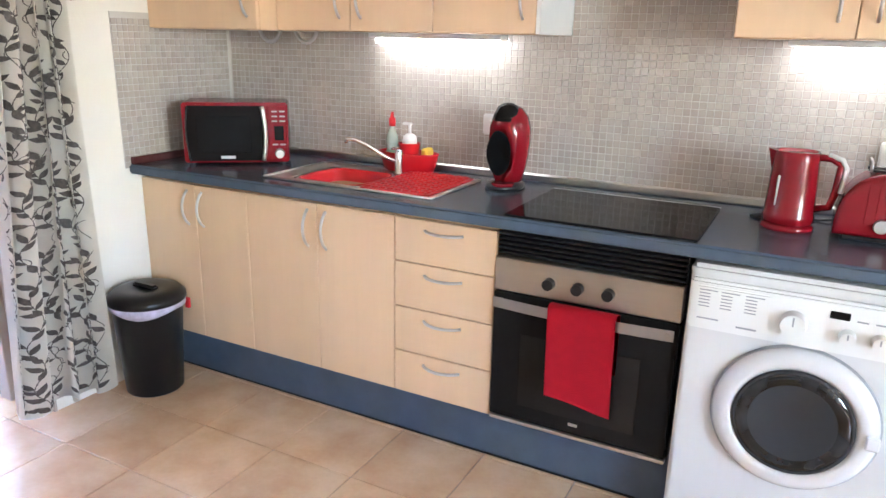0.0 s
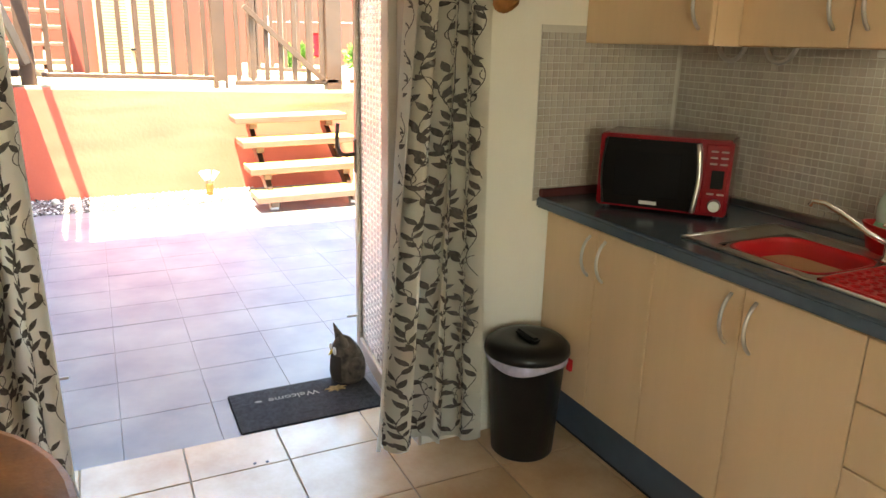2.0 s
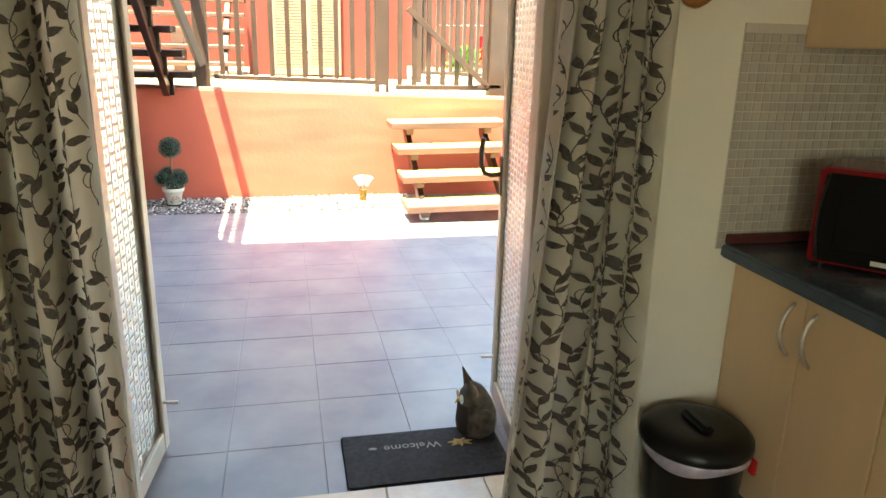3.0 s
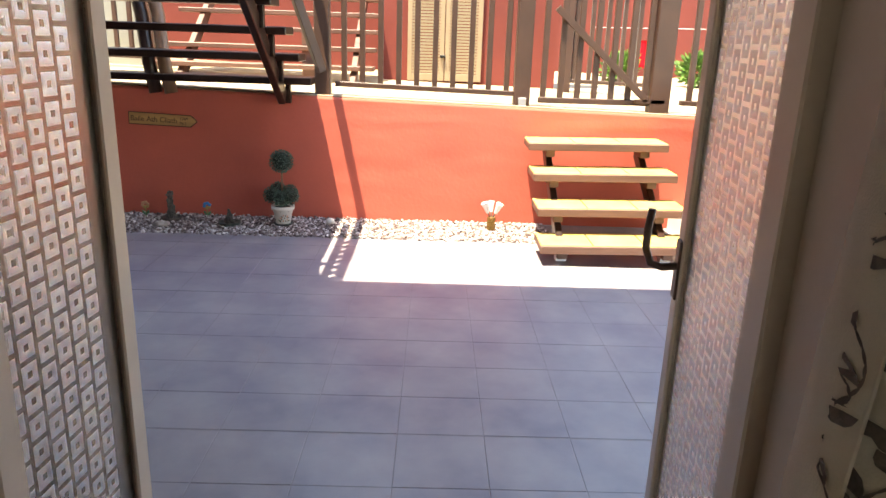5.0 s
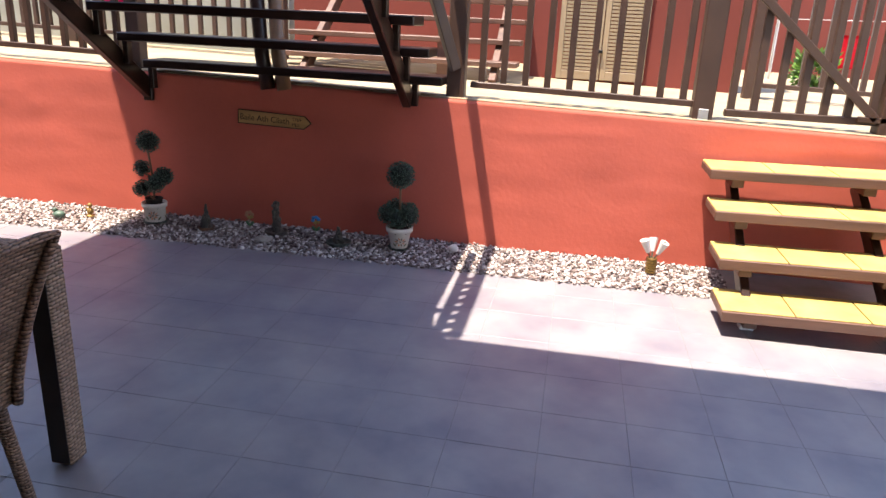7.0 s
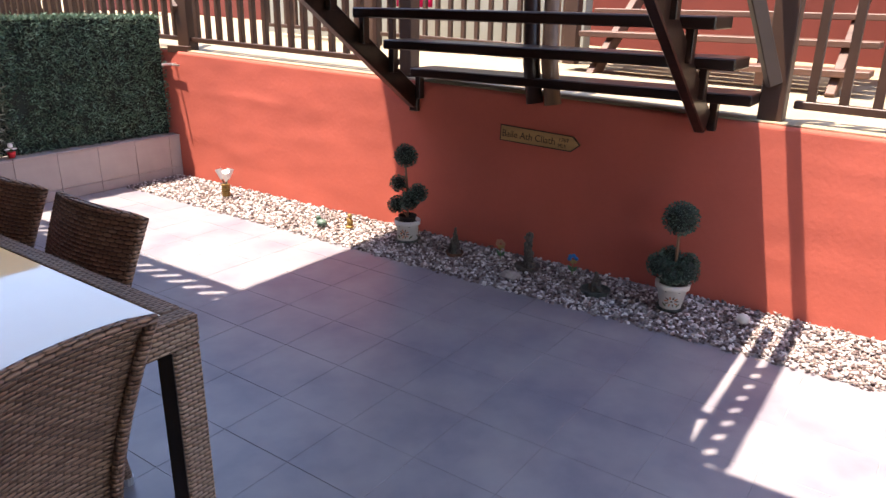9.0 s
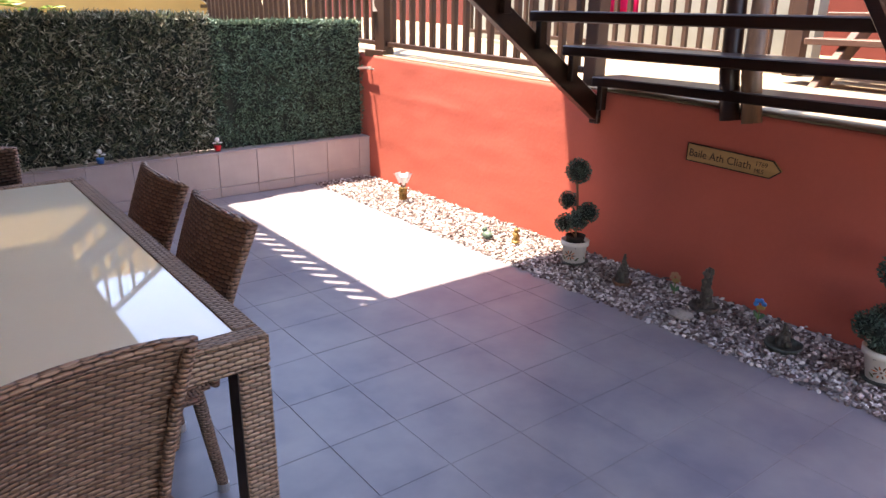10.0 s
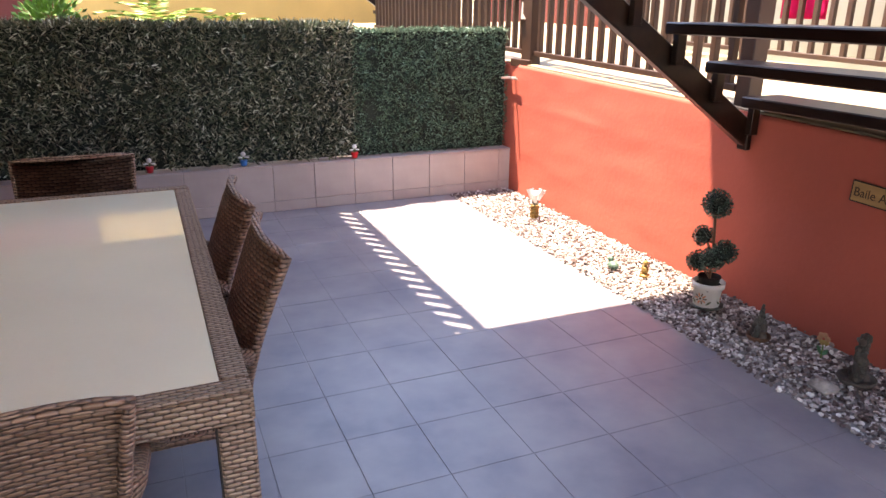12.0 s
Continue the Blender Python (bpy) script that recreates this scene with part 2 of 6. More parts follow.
M = dict(
    white_wall=mat("white_wall", (0.80, 0.76, 0.68), 0.85, var=0.03, scale=2, bump=0.12, fine=140),
    ceiling=mat("ceiling_paint", (0.8, 0.77, 0.7), 0.9, var=0.02, scale=1.5, bump=0.1),
    soffit=mat("soffit_paint", (0.80, 0.74, 0.63), 0.9, var=0.05, scale=1.5, bump=0.2),
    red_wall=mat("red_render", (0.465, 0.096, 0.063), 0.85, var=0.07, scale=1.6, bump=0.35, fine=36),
    # Darker copy of the red render, with shade put into its colour.
    red_shaded=mat("shaded_red_render", (0.155, 0.028, 0.018), 0.9, var=0.1, scale=1.2, bump=0.3, fine=22),
    yellow_wall=mat("ochre_render", (0.72, 0.42, 0.12), 0.9, var=0.08, scale=1.0, bump=0.3, fine=30),
    cream_slab=mat("cream_paving", (0.31, 0.25, 0.16), 0.8, var=0.1, scale=3, bump=0.2),
    floor_tile=mat("beige_stoneware", (0.64, 0.47, 0.31), 0.22, var=0.16, scale=5, bump=0.05, fine=60, alpha2=(0.54, 0.345, 0.205), per_object=0.05, across_floor=True),
    grout=mat("pale_grout", (0.42, 0.36, 0.29), 0.9, var=0.1, bump=0.2),
    patio_tile=mat("grey_stoneware", (0.252, 0.237, 0.242), 0.36, var=0.08, scale=3.0, bump=0.08, fine=18, alpha2=(0.158, 0.15, 0.18), per_object=0.012, across_floor=True),
    patio_grout=mat("grey_grout", (0.24, 0.225, 0.228), 0.9, var=0.1, bump=0.2),
    half_tile=mat("taupe_wall_tile", (0.36, 0.30, 0.285), 0.45, var=0.08, scale=4, bump=0.06, per_object=0.05),
    beech=mat("beech_laminate", (0.69, 0.485, 0.305), 0.42, var=0.05, scale=5, bump=0.05, fine=60, stretch=(1, 1, 0.08)),
    beech_edge=mat("beech_edge", (0.5, 0.31, 0.16), 0.5, var=0.1, scale=9),
    worktop=mat("slate_blue_worktop", (0.07, 0.095, 0.13), 0.2, var=0.06, scale=30, bump=0.03, fine=300),
    plinth=mat("slate_blue_plinth", (0.06, 0.085, 0.125), 0.4, var=0.1, scale=8, bump=0.03),
    steel=mat("brushed_steel", (0.62, 0.6, 0.57), 0.28, 1.0, var=0.06, scale=20, bump=0.04, stretch=(0.1, 1, 1)),
    bright_steel=mat("bright_steel", (0.78, 0.77, 0.76), 0.3, 1.0, var=0.03, bump=0.0),
    satin=mat("satin_nickel", (0.62, 0.61, 0.6), 0.42, 1.0, var=0.05, bump=0.0),
    chrome=mat("chrome", (0.8, 0.8, 0.8), 0.08, 1.0, var=0.02, bump=0.0),
    oven_steel=mat("oven_steel", (0.42, 0.37, 0.31), 0.36, 0.9, var=0.05, scale=10, bump=0.04, stretch=(0.05, 1, 1)),
    black_glass=mat("black_glass", (0.010, 0.009, 0.009), 0.06, var=0.1, bump=0.0, spec=0.09),
    porthole=mat("porthole_glass", (0.02, 0.021, 0.023), 0.06, var=0.5, scale=14, bump=0.25, fine=9, spec=0.5),
    black=mat("black_plastic", (0.008, 0.008, 0.009), 0.32, var=0.15, scale=10, bump=0.05, spec=0.35),
    pit=mat("matt_black", (0.006, 0.006, 0.007), 0.9, var=0.1, bump=0.0, spec=0.1),
    dark=mat("dark_rubber", (0.02, 0.02, 0.022), 0.7, var=0.2, bump=0.2),
    red_gloss=mat("glossy_red_enamel", (0.215, 0.005, 0.011), 0.2, var=0.04, bump=0.0, coat=0.15, spec=0.35),
    red_plastic=mat("bright_red_plastic", (0.55, 0.010, 0.016), 0.35, var=0.06, bump=0.03),
    red_cloth=mat("red_terry", (0.62, 0.006, 0.024), 0.95, var=0.04, scale=30, bump=0.6, fine=260),
    white_enamel=mat("white_enamel", (0.60, 0.60, 0.595), 0.22, var=0.02, bump=0.0),
    white_plastic=mat("white_plastic", (0.68, 0.68, 0.66), 0.4, var=0.03, bump=0.02),
    dim_mark=mat("dim_button_mark", (0.42, 0.30, 0.30), 0.5, var=0.05, bump=0.0),
    grey_print=mat("grey_print", (0.27, 0.28, 0.30), 0.6, var=0.05, bump=0.0),
    bag=mat("lilac_bin_liner", (0.50, 0.47, 0.62), 0.35, var=0.15, scale=25, bump=0.5, fine=40),
    cloth=mat("cream_curtain", (0.74, 0.70, 0.62), 0.95, var=0.05, scale=12, bump=0.35, fine=350),
    print=mat("leaf_print", (0.105, 0.09, 0.08), 0.95, var=0.25, scale=60, bump=0.3, fine=300),
    pvc=mat("taupe_pvc", (0.44, 0.37, 0.31), 0.4, var=0.04, scale=5, bump=0.03),
    brown=mat("brown_painted_metal", (0.054, 0.026, 0.016), 0.5, var=0.12, scale=5, bump=0.12, fine=60),
    dark_wood=mat("dark_stained_wood", (0.026, 0.011, 0.007), 0.3, var=0.3, scale=4, bump=0.2, fine=30, stretch=(3, 0.3, 3), spec=0.35),
    log=mat("lit_log", (0.22, 0.115, 0.06), 0.4, var=0.3, scale=5, bump=0.3, fine=25, stretch=(3, 3, 0.4)),
    tread_wood=mat("brown_step_wood", (0.13, 0.062, 0.04), 0.55, var=0.25, scale=4, bump=0.3, fine=40, stretch=(3, 0.3, 3)),
    tread_tile=mat("ochre_step_tile", (0.50, 0.37, 0.11), 0.6, var=0.16, scale=6, bump=0.2, fine=60, per_object=0.06),
    shutter=mat("cream_shutter", (0.27, 0.20, 0.12), 0.6, var=0.05, bump=0.05),
    # Near-black green that paints the shade deep between leaves.
    leaf_gap_shade=mat("dark_leaf_gaps", (0.014, 0.022, 0.014), 0.9, var=0.3, scale=20, bump=0.5),
    # The palest stop of both hedge ramps is a painted highlight on blades.
    hedge=island_mat("artificial_leaf", [(0.02, 0.045, 0.027), (0.11, 0.18, 0.11), (0.04, 0.11, 0.075), (0.14, 0.22, 0.14), (0.26, 0.42, 0.32)], 0.6),
    hedge_mixed=island_mat("brownish_leaf_with_highlights", [(0.026, 0.04, 0.024), (0.13, 0.16, 0.095), (0.05, 0.08, 0.05), (0.22, 0.20, 0.13), (0.66, 0.69, 0.58)], 0.38),
    boxwood=island_mat("boxwood_leaf", [(0.02, 0.045, 0.028), (0.04, 0.085, 0.06), (0.03, 0.06, 0.04), (0.075, 0.13, 0.10)], 0.5),
    palm=island_mat("palm_leaf", [(0.10, 0.20, 0.02), (0.20, 0.28, 0.03), (0.14, 0.24, 0.03)], 0.5),
    shrub=island_mat("shrub_leaf", [(0.05, 0.13, 0.02), (0.10, 0.22, 0.03), (0.04, 0.09, 0.02)], 0.55),
    pebble=island_mat("pebbles", [(0.60, 0.52, 0.49), (0.10, 0.068, 0.062), (0.82, 0.77, 0.73), (0.05, 0.034, 0.033), (0.34, 0.26, 0.235), (0.07, 0.046, 0.042), (0.10, 0.06, 0.055), (0.88, 0.84, 0.80)], 0.7, 0.2),
    knobs=island_mat("weathered_cast_stone", [(0.022, 0.018, 0.014), (0.065, 0.05, 0.036), (0.03, 0.036, 0.026), (0.11, 0.085, 0.065), (0.026, 0.02, 0.016)], 0.6, 0.3),
    stone_dish=mat("weathered_stone_dish", (0.10, 0.082, 0.066), 0.85, var=0.35, scale=26, bump=0.4),
    pale_block=mat("pale_cast_stone", (0.40, 0.35, 0.31), 0.85, var=0.2, scale=20, bump=0.4),
    clay=mat("stained_clay", (0.16, 0.075, 0.04), 0.85, var=0.35, scale=24, bump=0.4),
    painted_leaf=mat("painted_green_leaf", (0.07, 0.19, 0.09), 0.6),
    petal_peach=mat("faded_peach_paint", (0.42, 0.20, 0.11), 0.6),
    leaf_paint=mat("olive_paint", (0.10, 0.12, 0.05), 0.7),
    petal_yellow=mat("faded_yellow_paint", (0.36, 0.23, 0.07), 0.6),
    mosaic=island_mat("mosaic", [(0.40, 0.355, 0.315), (0.435, 0.39, 0.345), (0.385, 0.34, 0.30), (0.46, 0.415, 0.37), (0.415, 0.37, 0.33)], 0.24),
    mosaic_grout=mat("mosaic_grout", (0.54, 0.51, 0.46), 0.9, var=0.05, bump=0.2),
    terracotta_white=mat("whitewashed_pot", (0.62, 0.58, 0.52), 0.7, var=0.08, scale=9, bump=0.2),
    gravel_gap_shade=mat("gravel_gap_shade", (0.13, 0.10, 0.09), 0.95, var=0.4, scale=60, bump=1.0),
    soil=mat("dark_soil", (0.03, 0.02, 0.014), 0.95, var=0.4, scale=30, bump=1.0),
    gold=mat("brass_basket", (0.30, 0.19, 0.06), 0.45, 0.6, var=0.25, scale=40, bump=0.5),
    orange=mat("orange_paint", (0.65, 0.16, 0.03), 0.6),
    blue=mat("blue_paint", (0.02, 0.16, 0.45), 0.5),
    green_stone=mat("weathered_bronze", (0.06, 0.075, 0.06), 0.7, var=0.4, scale=30, bump=0.6),
    sign_wood=mat("varnished_sign", (0.37, 0.205, 0.07), 0.5, var=0.2, scale=6, bump=0.2, stretch=(1, 0.2, 3)),
    wood_orange=mat("varnished_plaque", (0.36, 0.15, 0.045), 0.4, var=0.25, scale=10, bump=0.2),
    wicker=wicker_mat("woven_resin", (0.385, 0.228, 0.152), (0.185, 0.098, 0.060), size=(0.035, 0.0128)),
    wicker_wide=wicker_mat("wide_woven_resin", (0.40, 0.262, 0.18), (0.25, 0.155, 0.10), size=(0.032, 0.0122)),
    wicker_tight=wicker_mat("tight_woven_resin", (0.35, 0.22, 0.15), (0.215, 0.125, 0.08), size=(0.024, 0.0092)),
    wicker_shaded=mat("shaded_leg_side", (0.035, 0.022, 0.016), 0.6, var=0.2),
    mat_grey=mat("charcoal_mat", (0.035, 0.037, 0.045), 0.95, var=0.3, scale=60, bump=1.0, fine=400),
    mat_print=mat("pale_mat_print", (0.42, 0.40, 0.36), 0.95, var=0.2, scale=60, bump=0.8, fine=400),
    fur=mat("tabby_plush", (0.10, 0.075, 0.06), 0.95, var=0.4, scale=28, bump=0.9, fine=200),
    pink_cloth=mat("magenta_towel", (0.72, 0.01, 0.16), 0.9, bump=0.3),
    blue_cloth=mat("blue_towel", (0.03, 0.25, 0.55), 0.9, bump=0.3),
    clear=glass_mat("clear_glass"),
    bottle=glass_mat("clear_bottle", (0.85, 0.95, 0.88), 0.05),
    door_glass=glass_mat("patterned_glass", (0.70, 0.61, 0.51), 0.42, milky=0.04, ior=1.3),
    square_glass=glass_mat("pressed_square_glass", (0.60, 0.51, 0.42), 0.55, milky=0.1, ior=1.3),
    table_glass=None, lamp=glow_mat("lit_tube", (1.0, 0.97, 0.92), 0.52),
)
tg = mat("back_painted_glass", (0.82, 0.755, 0.56), 0.03, var=0.03, scale=2, bump=0.0, spec=1.0)
M["table_glass"] = tg


# ---- mesh helpers ----
BASE = {}


def thing(name, at, label, category, group="", kind=""):
    e = new(name)
    e.location, e.empty_display_size = at, 0.05
    BASE[e.name] = Vector(at)
    return tagged(e, label, category, group, kind)


def box_uv(me):
    uv = me.uv_layers.new(name="UVMap")
    for p in me.polygons:
        n = p.normal
        ax = max(range(3), key=lambda k: abs(n[k]))
        for li in p.loop_indices:
            co = me.vertices[me.loops[li].vertex_index].co
            uv.data[li].uv = ((co.y, co.z), (co.x, co.z), (co.x, co.y))[ax]


def link_mesh(name, me, material, parent=None, smooth=False):
    me.materials.append(material)
    if smooth:
        me.polygons.foreach_set("use_smooth", [True] * len(me.polygons))
    if "woven" in material.name:
        box_uv(me)
    ob = new(name, me)
    if parent is not None:
        ob.parent = parent
        if parent.name in BASE:
            ob.matrix_parent_inverse = Matrix.Translation(-BASE[parent.name])
    return ob


def part(name, bm, material, parent=None, label="", smooth=False):
    bmesh.ops.recalc_face_normals(bm, faces=bm.faces)
    me = bpy.data.meshes.new(name)
    bm.to_mesh(me)
    bm.free()
    ob = link_mesh(name, me, material, parent, smooth)
    return tagged(ob, label) if label else ob


def pydata(name, verts, faces, material, parent=None, smooth=False):
    me = bpy.data.meshes.new(name)
    me.from_pydata([tuple(map(float, v)) for v in verts], [], faces)
    me.update()
    return link_mesh(name, me, material, parent, smooth)


def B():
    return bmesh.new()


def box(bm, x0, x1, y0, y1, z0, z1, bevel=0.0, m=None, seg=1):
    r = bmesh.ops.create_cube(bm, size=1.0)
    vs = r["verts"]
    for v in vs:
        v.co = Vector(((x0 + x1) / 2 + v.co.x * (x1 - x0), (y0 + y1) / 2 + v.co.y * (y1 - y0), (z0 + z1) / 2 + v.co.z * (z1 - z0)))
    if bevel:
        es = list({e for v in vs for e in v.link_edges})
        g = bmesh.ops.bevel(bm, geom=es, offset=bevel, segments=seg, affect="EDGES")
        vs = list({v for f in g["faces"] for v in f.verts} | {v for v in vs if v.is_valid})
    if m is not None:
        for v in vs:
            v.co = m @ v.co
    return bm


def rod(bm, p0, p1, r0, r1=None, seg=12):
    p0, p1 = Vector(p0), Vector(p1)
    d = p1 - p0
    m = Matrix.Translation((p0 + p1) / 2) @ d.to_track_quat("Z", "Y").to_matrix().to_4x4()
    bmesh.ops.create_cone(bm, cap_ends=True, segments=seg, radius1=r0, radius2=r0 if r1 is None else r1, depth=d.length, matrix=m)
    return bm


def bar(bm, p0, p1, w, h, bevel=0.0):
    """A straight beam of section w (sideways) by h (upwards) between two points."""
    p0, p1 = Vector(p0), Vector(p1)
    d = p1 - p0
    side = d.cross(Vector((0, 0, 1)))
    side = side.normalized() if side.length > 1e-6 else Vector((1, 0, 0))
    up = side.cross(d).normalized()
    m = Matrix((side, d.normalized(), up)).transposed().to_4x4()
    m.translation = (p0 + p1) / 2
    return box(bm, -w / 2, w / 2, -d.length / 2, d.length / 2, -h / 2, h / 2, bevel, m)


def lathe(bm, profile, at=(0, 0, 0), seg=24, sx=1.0, sy=1.0):
    rings = []
    for r, z in profile:
        rings.append([bm.verts.new((at[0] + sx * r * math.cos(2 * math.pi * k / seg), at[1] + sy * r * math.sin(2 * math.pi * k / seg), at[2] + z)) for k in range(seg)])
    for a, b in zip(rings, rings[1:]):
        for k in range(seg):
            bm.faces.new((a[k], a[(k + 1) % seg], b[(k + 1) % seg], b[k]))
    bm.faces.new(rings[0][::-1]), bm.faces.new(rings[-1])
    return bm


def sweep(bm, pts, r, seg=8, flat=1.0):
    """A tube along points."""
    pts = [Vector(p) for p in pts]
    rings, side = [], None
    for k, p in enumerate(pts):
        d = (pts[min(k + 1, len(pts) - 1)] - pts[max(k - 1, 0)]).normalized()
        if side is None:
            side = d.cross(Vector((0, 0, 1)))
            side = side.normalized() if side.length > 1e-3 else Vector((1, 0, 0))
        side = (side - d * side.dot(d)).normalized()
        up = d.cross(side)
        rings.append([bm.verts.new(p + side * (r * math.cos(2 * math.pi * j / seg)) + up * (r * flat * math.sin(2 * math.pi * j / seg))) for j in range(seg)])
    for a, b in zip(rings, rings[1:]):
        for j in range(seg):
            bm.faces.new((a[j], a[(j + 1) % seg], b[(j + 1) % seg], b[j]))
    bm.faces.new(rings[0][::-1]), bm.faces.new(rings[-1])
    return bm


def ball(bm, at, r, sx=1, sy=1, sz=1, sub=2):
    bmesh.ops.create_icosphere(bm, subdivisions=sub, radius=1.0, matrix=Matrix.Translation(at) @ Matrix.Diagonal((r * sx, r * sy, r * sz, 1)))
    return bm


def cloth_grid(f, nu, nv, thick=0.003):
    """A thin sheet with both sides from a function of u and v."""
    bm = B()
    rows = [[bm.verts.new(f(i / nu, j / nv)) for i in range(nu + 1)] for j in range(nv + 1)]
    for j in range(nv):
        for i in range(nu):
            bm.faces.new((rows[j][i], rows[j][i + 1], rows[j + 1][i + 1], rows[j + 1][i]))
    if thick:
        bmesh.ops.solidify(bm, geom=bm.faces[:], thickness=thick)
        bmesh.ops.recalc_face_normals(bm, faces=bm.faces[:])
    return bm


def text_part(name, words, size, m, material, parent, depth=0.001):
    cu = bpy.data.curves.new(name, "FONT")
    cu.body, cu.size, cu.extrude = words, size, depth
    tmp = bpy.data.objects.new(name, cu)
    scene.collection.objects.link(tmp)
    bpy.context.view_layer.update()
    me = bpy.data.meshes.new_from_object(tmp.evaluated_get(bpy.context.evaluated_depsgraph_get()))
    bpy.data.objects.remove(tmp)
    me.transform(m)
    me.materials.clear()
    return link_mesh(name, me, material, parent)


def structure(name, bm, material, label, category):
    return tagged(part(name, bm, material), label, category, kind="structure")


# ---- the setting: kitchen ----
WX, WO = -2.325, -2.62          # inner and outer face of the door wall
BY = 2.605                     # tiled back wall
DY0, DY1 = 0.31, 1.56          # door opening
RX, SY, KX = 4.4, -2.2, 1.9    # walls behind the camera, end of the kitchen run
CEIL = 2.5
structure("floor_bed", box(B(), WO - 0.03, RX + 0.2, SY - 0.2, BY + 0.2, -0.15, -0.006), M["grout"], "pale grout bed under the kitchen tiles", "floor")
b = B()
box(b, WO, WX, DY1, BY + 0.2, -0.1, CEIL + 0.3)
box(b, WO, WX, SY - 0.2, DY0, -0.1, CEIL + 0.3)
box(b, WO, WX, DY0, DY1, 2.15, CEIL + 0.3)
structure("wall_west", b, M["white_wall"], "cream-white plastered wall round the patio door", "wall")
structure("wall_north", box(B(), WX, RX + 0.2, BY, BY + 0.2, -0.1, CEIL + 0.3), M["white_wall"], "plastered kitchen wall behind the mosaic", "wall")
b = B()
box(b, RX, RX + 0.2, SY - 0.2, -1.6, -0.1, CEIL + 0.3), box(b, RX, RX + 0.2, -0.4, BY, -0.1, CEIL + 0.3)
box(b, RX, RX + 0.2, -1.6, -0.4, -0.1, 0.85), box(b, RX, RX + 0.2, -1.6, -0.4, 2.25, CEIL + 0.3)
structure("wall_east", b, M["white_wall"], "plain cream-white plastered wall with an added, unseen window opening", "wall")
structure("wall_south", box(B(), WX, RX, SY - 0.2, SY, -0.1, CEIL + 0.3), M["white_wall"], "plain cream-white plastered wall", "wall")
structure("ceiling", box(B(), WX, RX, SY, BY, CEIL, CEIL + 0.2), M["ceiling"], "plain white painted ceiling", "ceiling")

# ---- the setting: patio ----
PZ = -0.02                     # patio level
RWX = -7.295                   # face of the red retaining wall
GX = -6.72                     # edge of the gravel strip
HY = -4.77                     # face of the tiled half wall
NY = 2.98                      # planter wall on the other side


def wall_top(y):
    """The red wall falls gently along its run."""
    return 1.085 - (y + 4.75) * 0.0235


structure("ground", box(B(), -60, 40, -60, 40, -0.5, -0.16), M["soil"], "bare dark earth under the place", "ground")
structure("patio_bed", box(B(), RWX - 0.1, WO - 0.03, HY - 0.3, 6.0, -0.15, PZ - 0.0016), M["patio_grout"], "dark grout bed under the patio tiles", "pavement")
b = B()
y0, y1 = HY - 3.0, 7.0
vs = [b.verts.new(c) for c in ((RWX, y0, -0.15), (RWX, y1, -0.15), (RWX - 0.22, y1, -0.15), (RWX - 0.22, y0, -0.15), (RWX, y0, wall_top(y0)), (RWX, y1, wall_top(y1)), (RWX - 0.22, y1, wall_top(y1)), (RWX - 0.22, y0, wall_top(y0)))]
for f in ((0, 1, 5, 4), (1, 2, 6, 5), (2, 3, 7, 6), (3, 0, 4, 7), (4, 5, 6, 7), (3, 2, 1, 0)):
    b.faces.new([vs[k] for k in f])
bmesh.ops.subdivide_edges(b, edges=[e for e in b.edges if abs((e.verts[0].co - e.verts[1].co).y) > 1], cuts=190)
bmesh.ops.subdivide_edges(b, edges=[e for e in b.edges if abs((e.verts[0].co - e.verts[1].co).z) > 0.5], cuts=44)
for v in b.verts:
    if abs(v.co.x - RWX) < 1e-4 and 0.0 < v.co.z:
        zr = 0.80 + 0.035 * noise.noise(Vector((v.co.y * 2.2, 1.0, 0.0))) - 0.05 * (v.co.y < 0)
        ridge = max(0.0, noise.noise(Vector((v.co.y * 0.9, 4.0, 0.0))) + 0.25)
        v.co.x += 0.006 * ridge * math.exp(-((v.co.z - zr) / 0.03) ** 2)
        v.co.x += 0.003 * noise.noise(Vector((v.co.y * 1.3, v.co.z * 4, 3.0))) + 0.003 * noise.noise(Vector((v.co.y * 5, v.co.z * 9, 7.0)))
wr = structure("wall_red", b, M["red_wall"], "brick-red rendered retaining wall with uneven trowel marks", "wall")
for p in wr.data.polygons:
    p.use_smooth = p.normal.x > 0.7
# the upper terrace
b = B()
ty0, ty1 = -12.0, 12.0
vs = [b.verts.new(c) for c in ((RWX - 0.22, ty0, wall_top(ty0)), (RWX - 0.22, ty1, wall_top(ty1)), (-16, ty1, wall_top(ty1) + 0.05), (-16, ty0, wall_top(ty0) + 0.05))]
b.faces.new(vs)
g = bmesh.ops.extrude_face_region(b, geom=b.faces[:])
for v in g["geom"]:
    if isinstance(v, bmesh.types.BMVert):
        v.co.z -= 0.3
structure("terrace", b, M["cream_slab"], "sunlit cream paved walkway above the red wall", "pavement")
b = B()
bar(b, (RWX - 0.115, y0, wall_top(y0) + 0.006), (RWX - 0.115, y1, wall_top(y1) + 0.006), 0.20, 0.012, 0.003)
structure("trim", b, M["cream_slab"], "thin cream mortar capping along the red wall", "trim")
# ---- balcony over the patio and the house above ----
BX, BZ = -5.06, 2.8
structure("wall_house", box(B(), WO - 0.02, WO - 0.002, -8.0, SY - 0.2, -0.15, 5.6), M["red_shaded"], "red rendered house wall beside the patio", "wall")
structure("wall_upper", box(B(), WO - 0.02, WX, -8.0, 8.0, BZ + 0.02, 5.4), M["red_shaded"], "red rendered upper house wall", "wall")
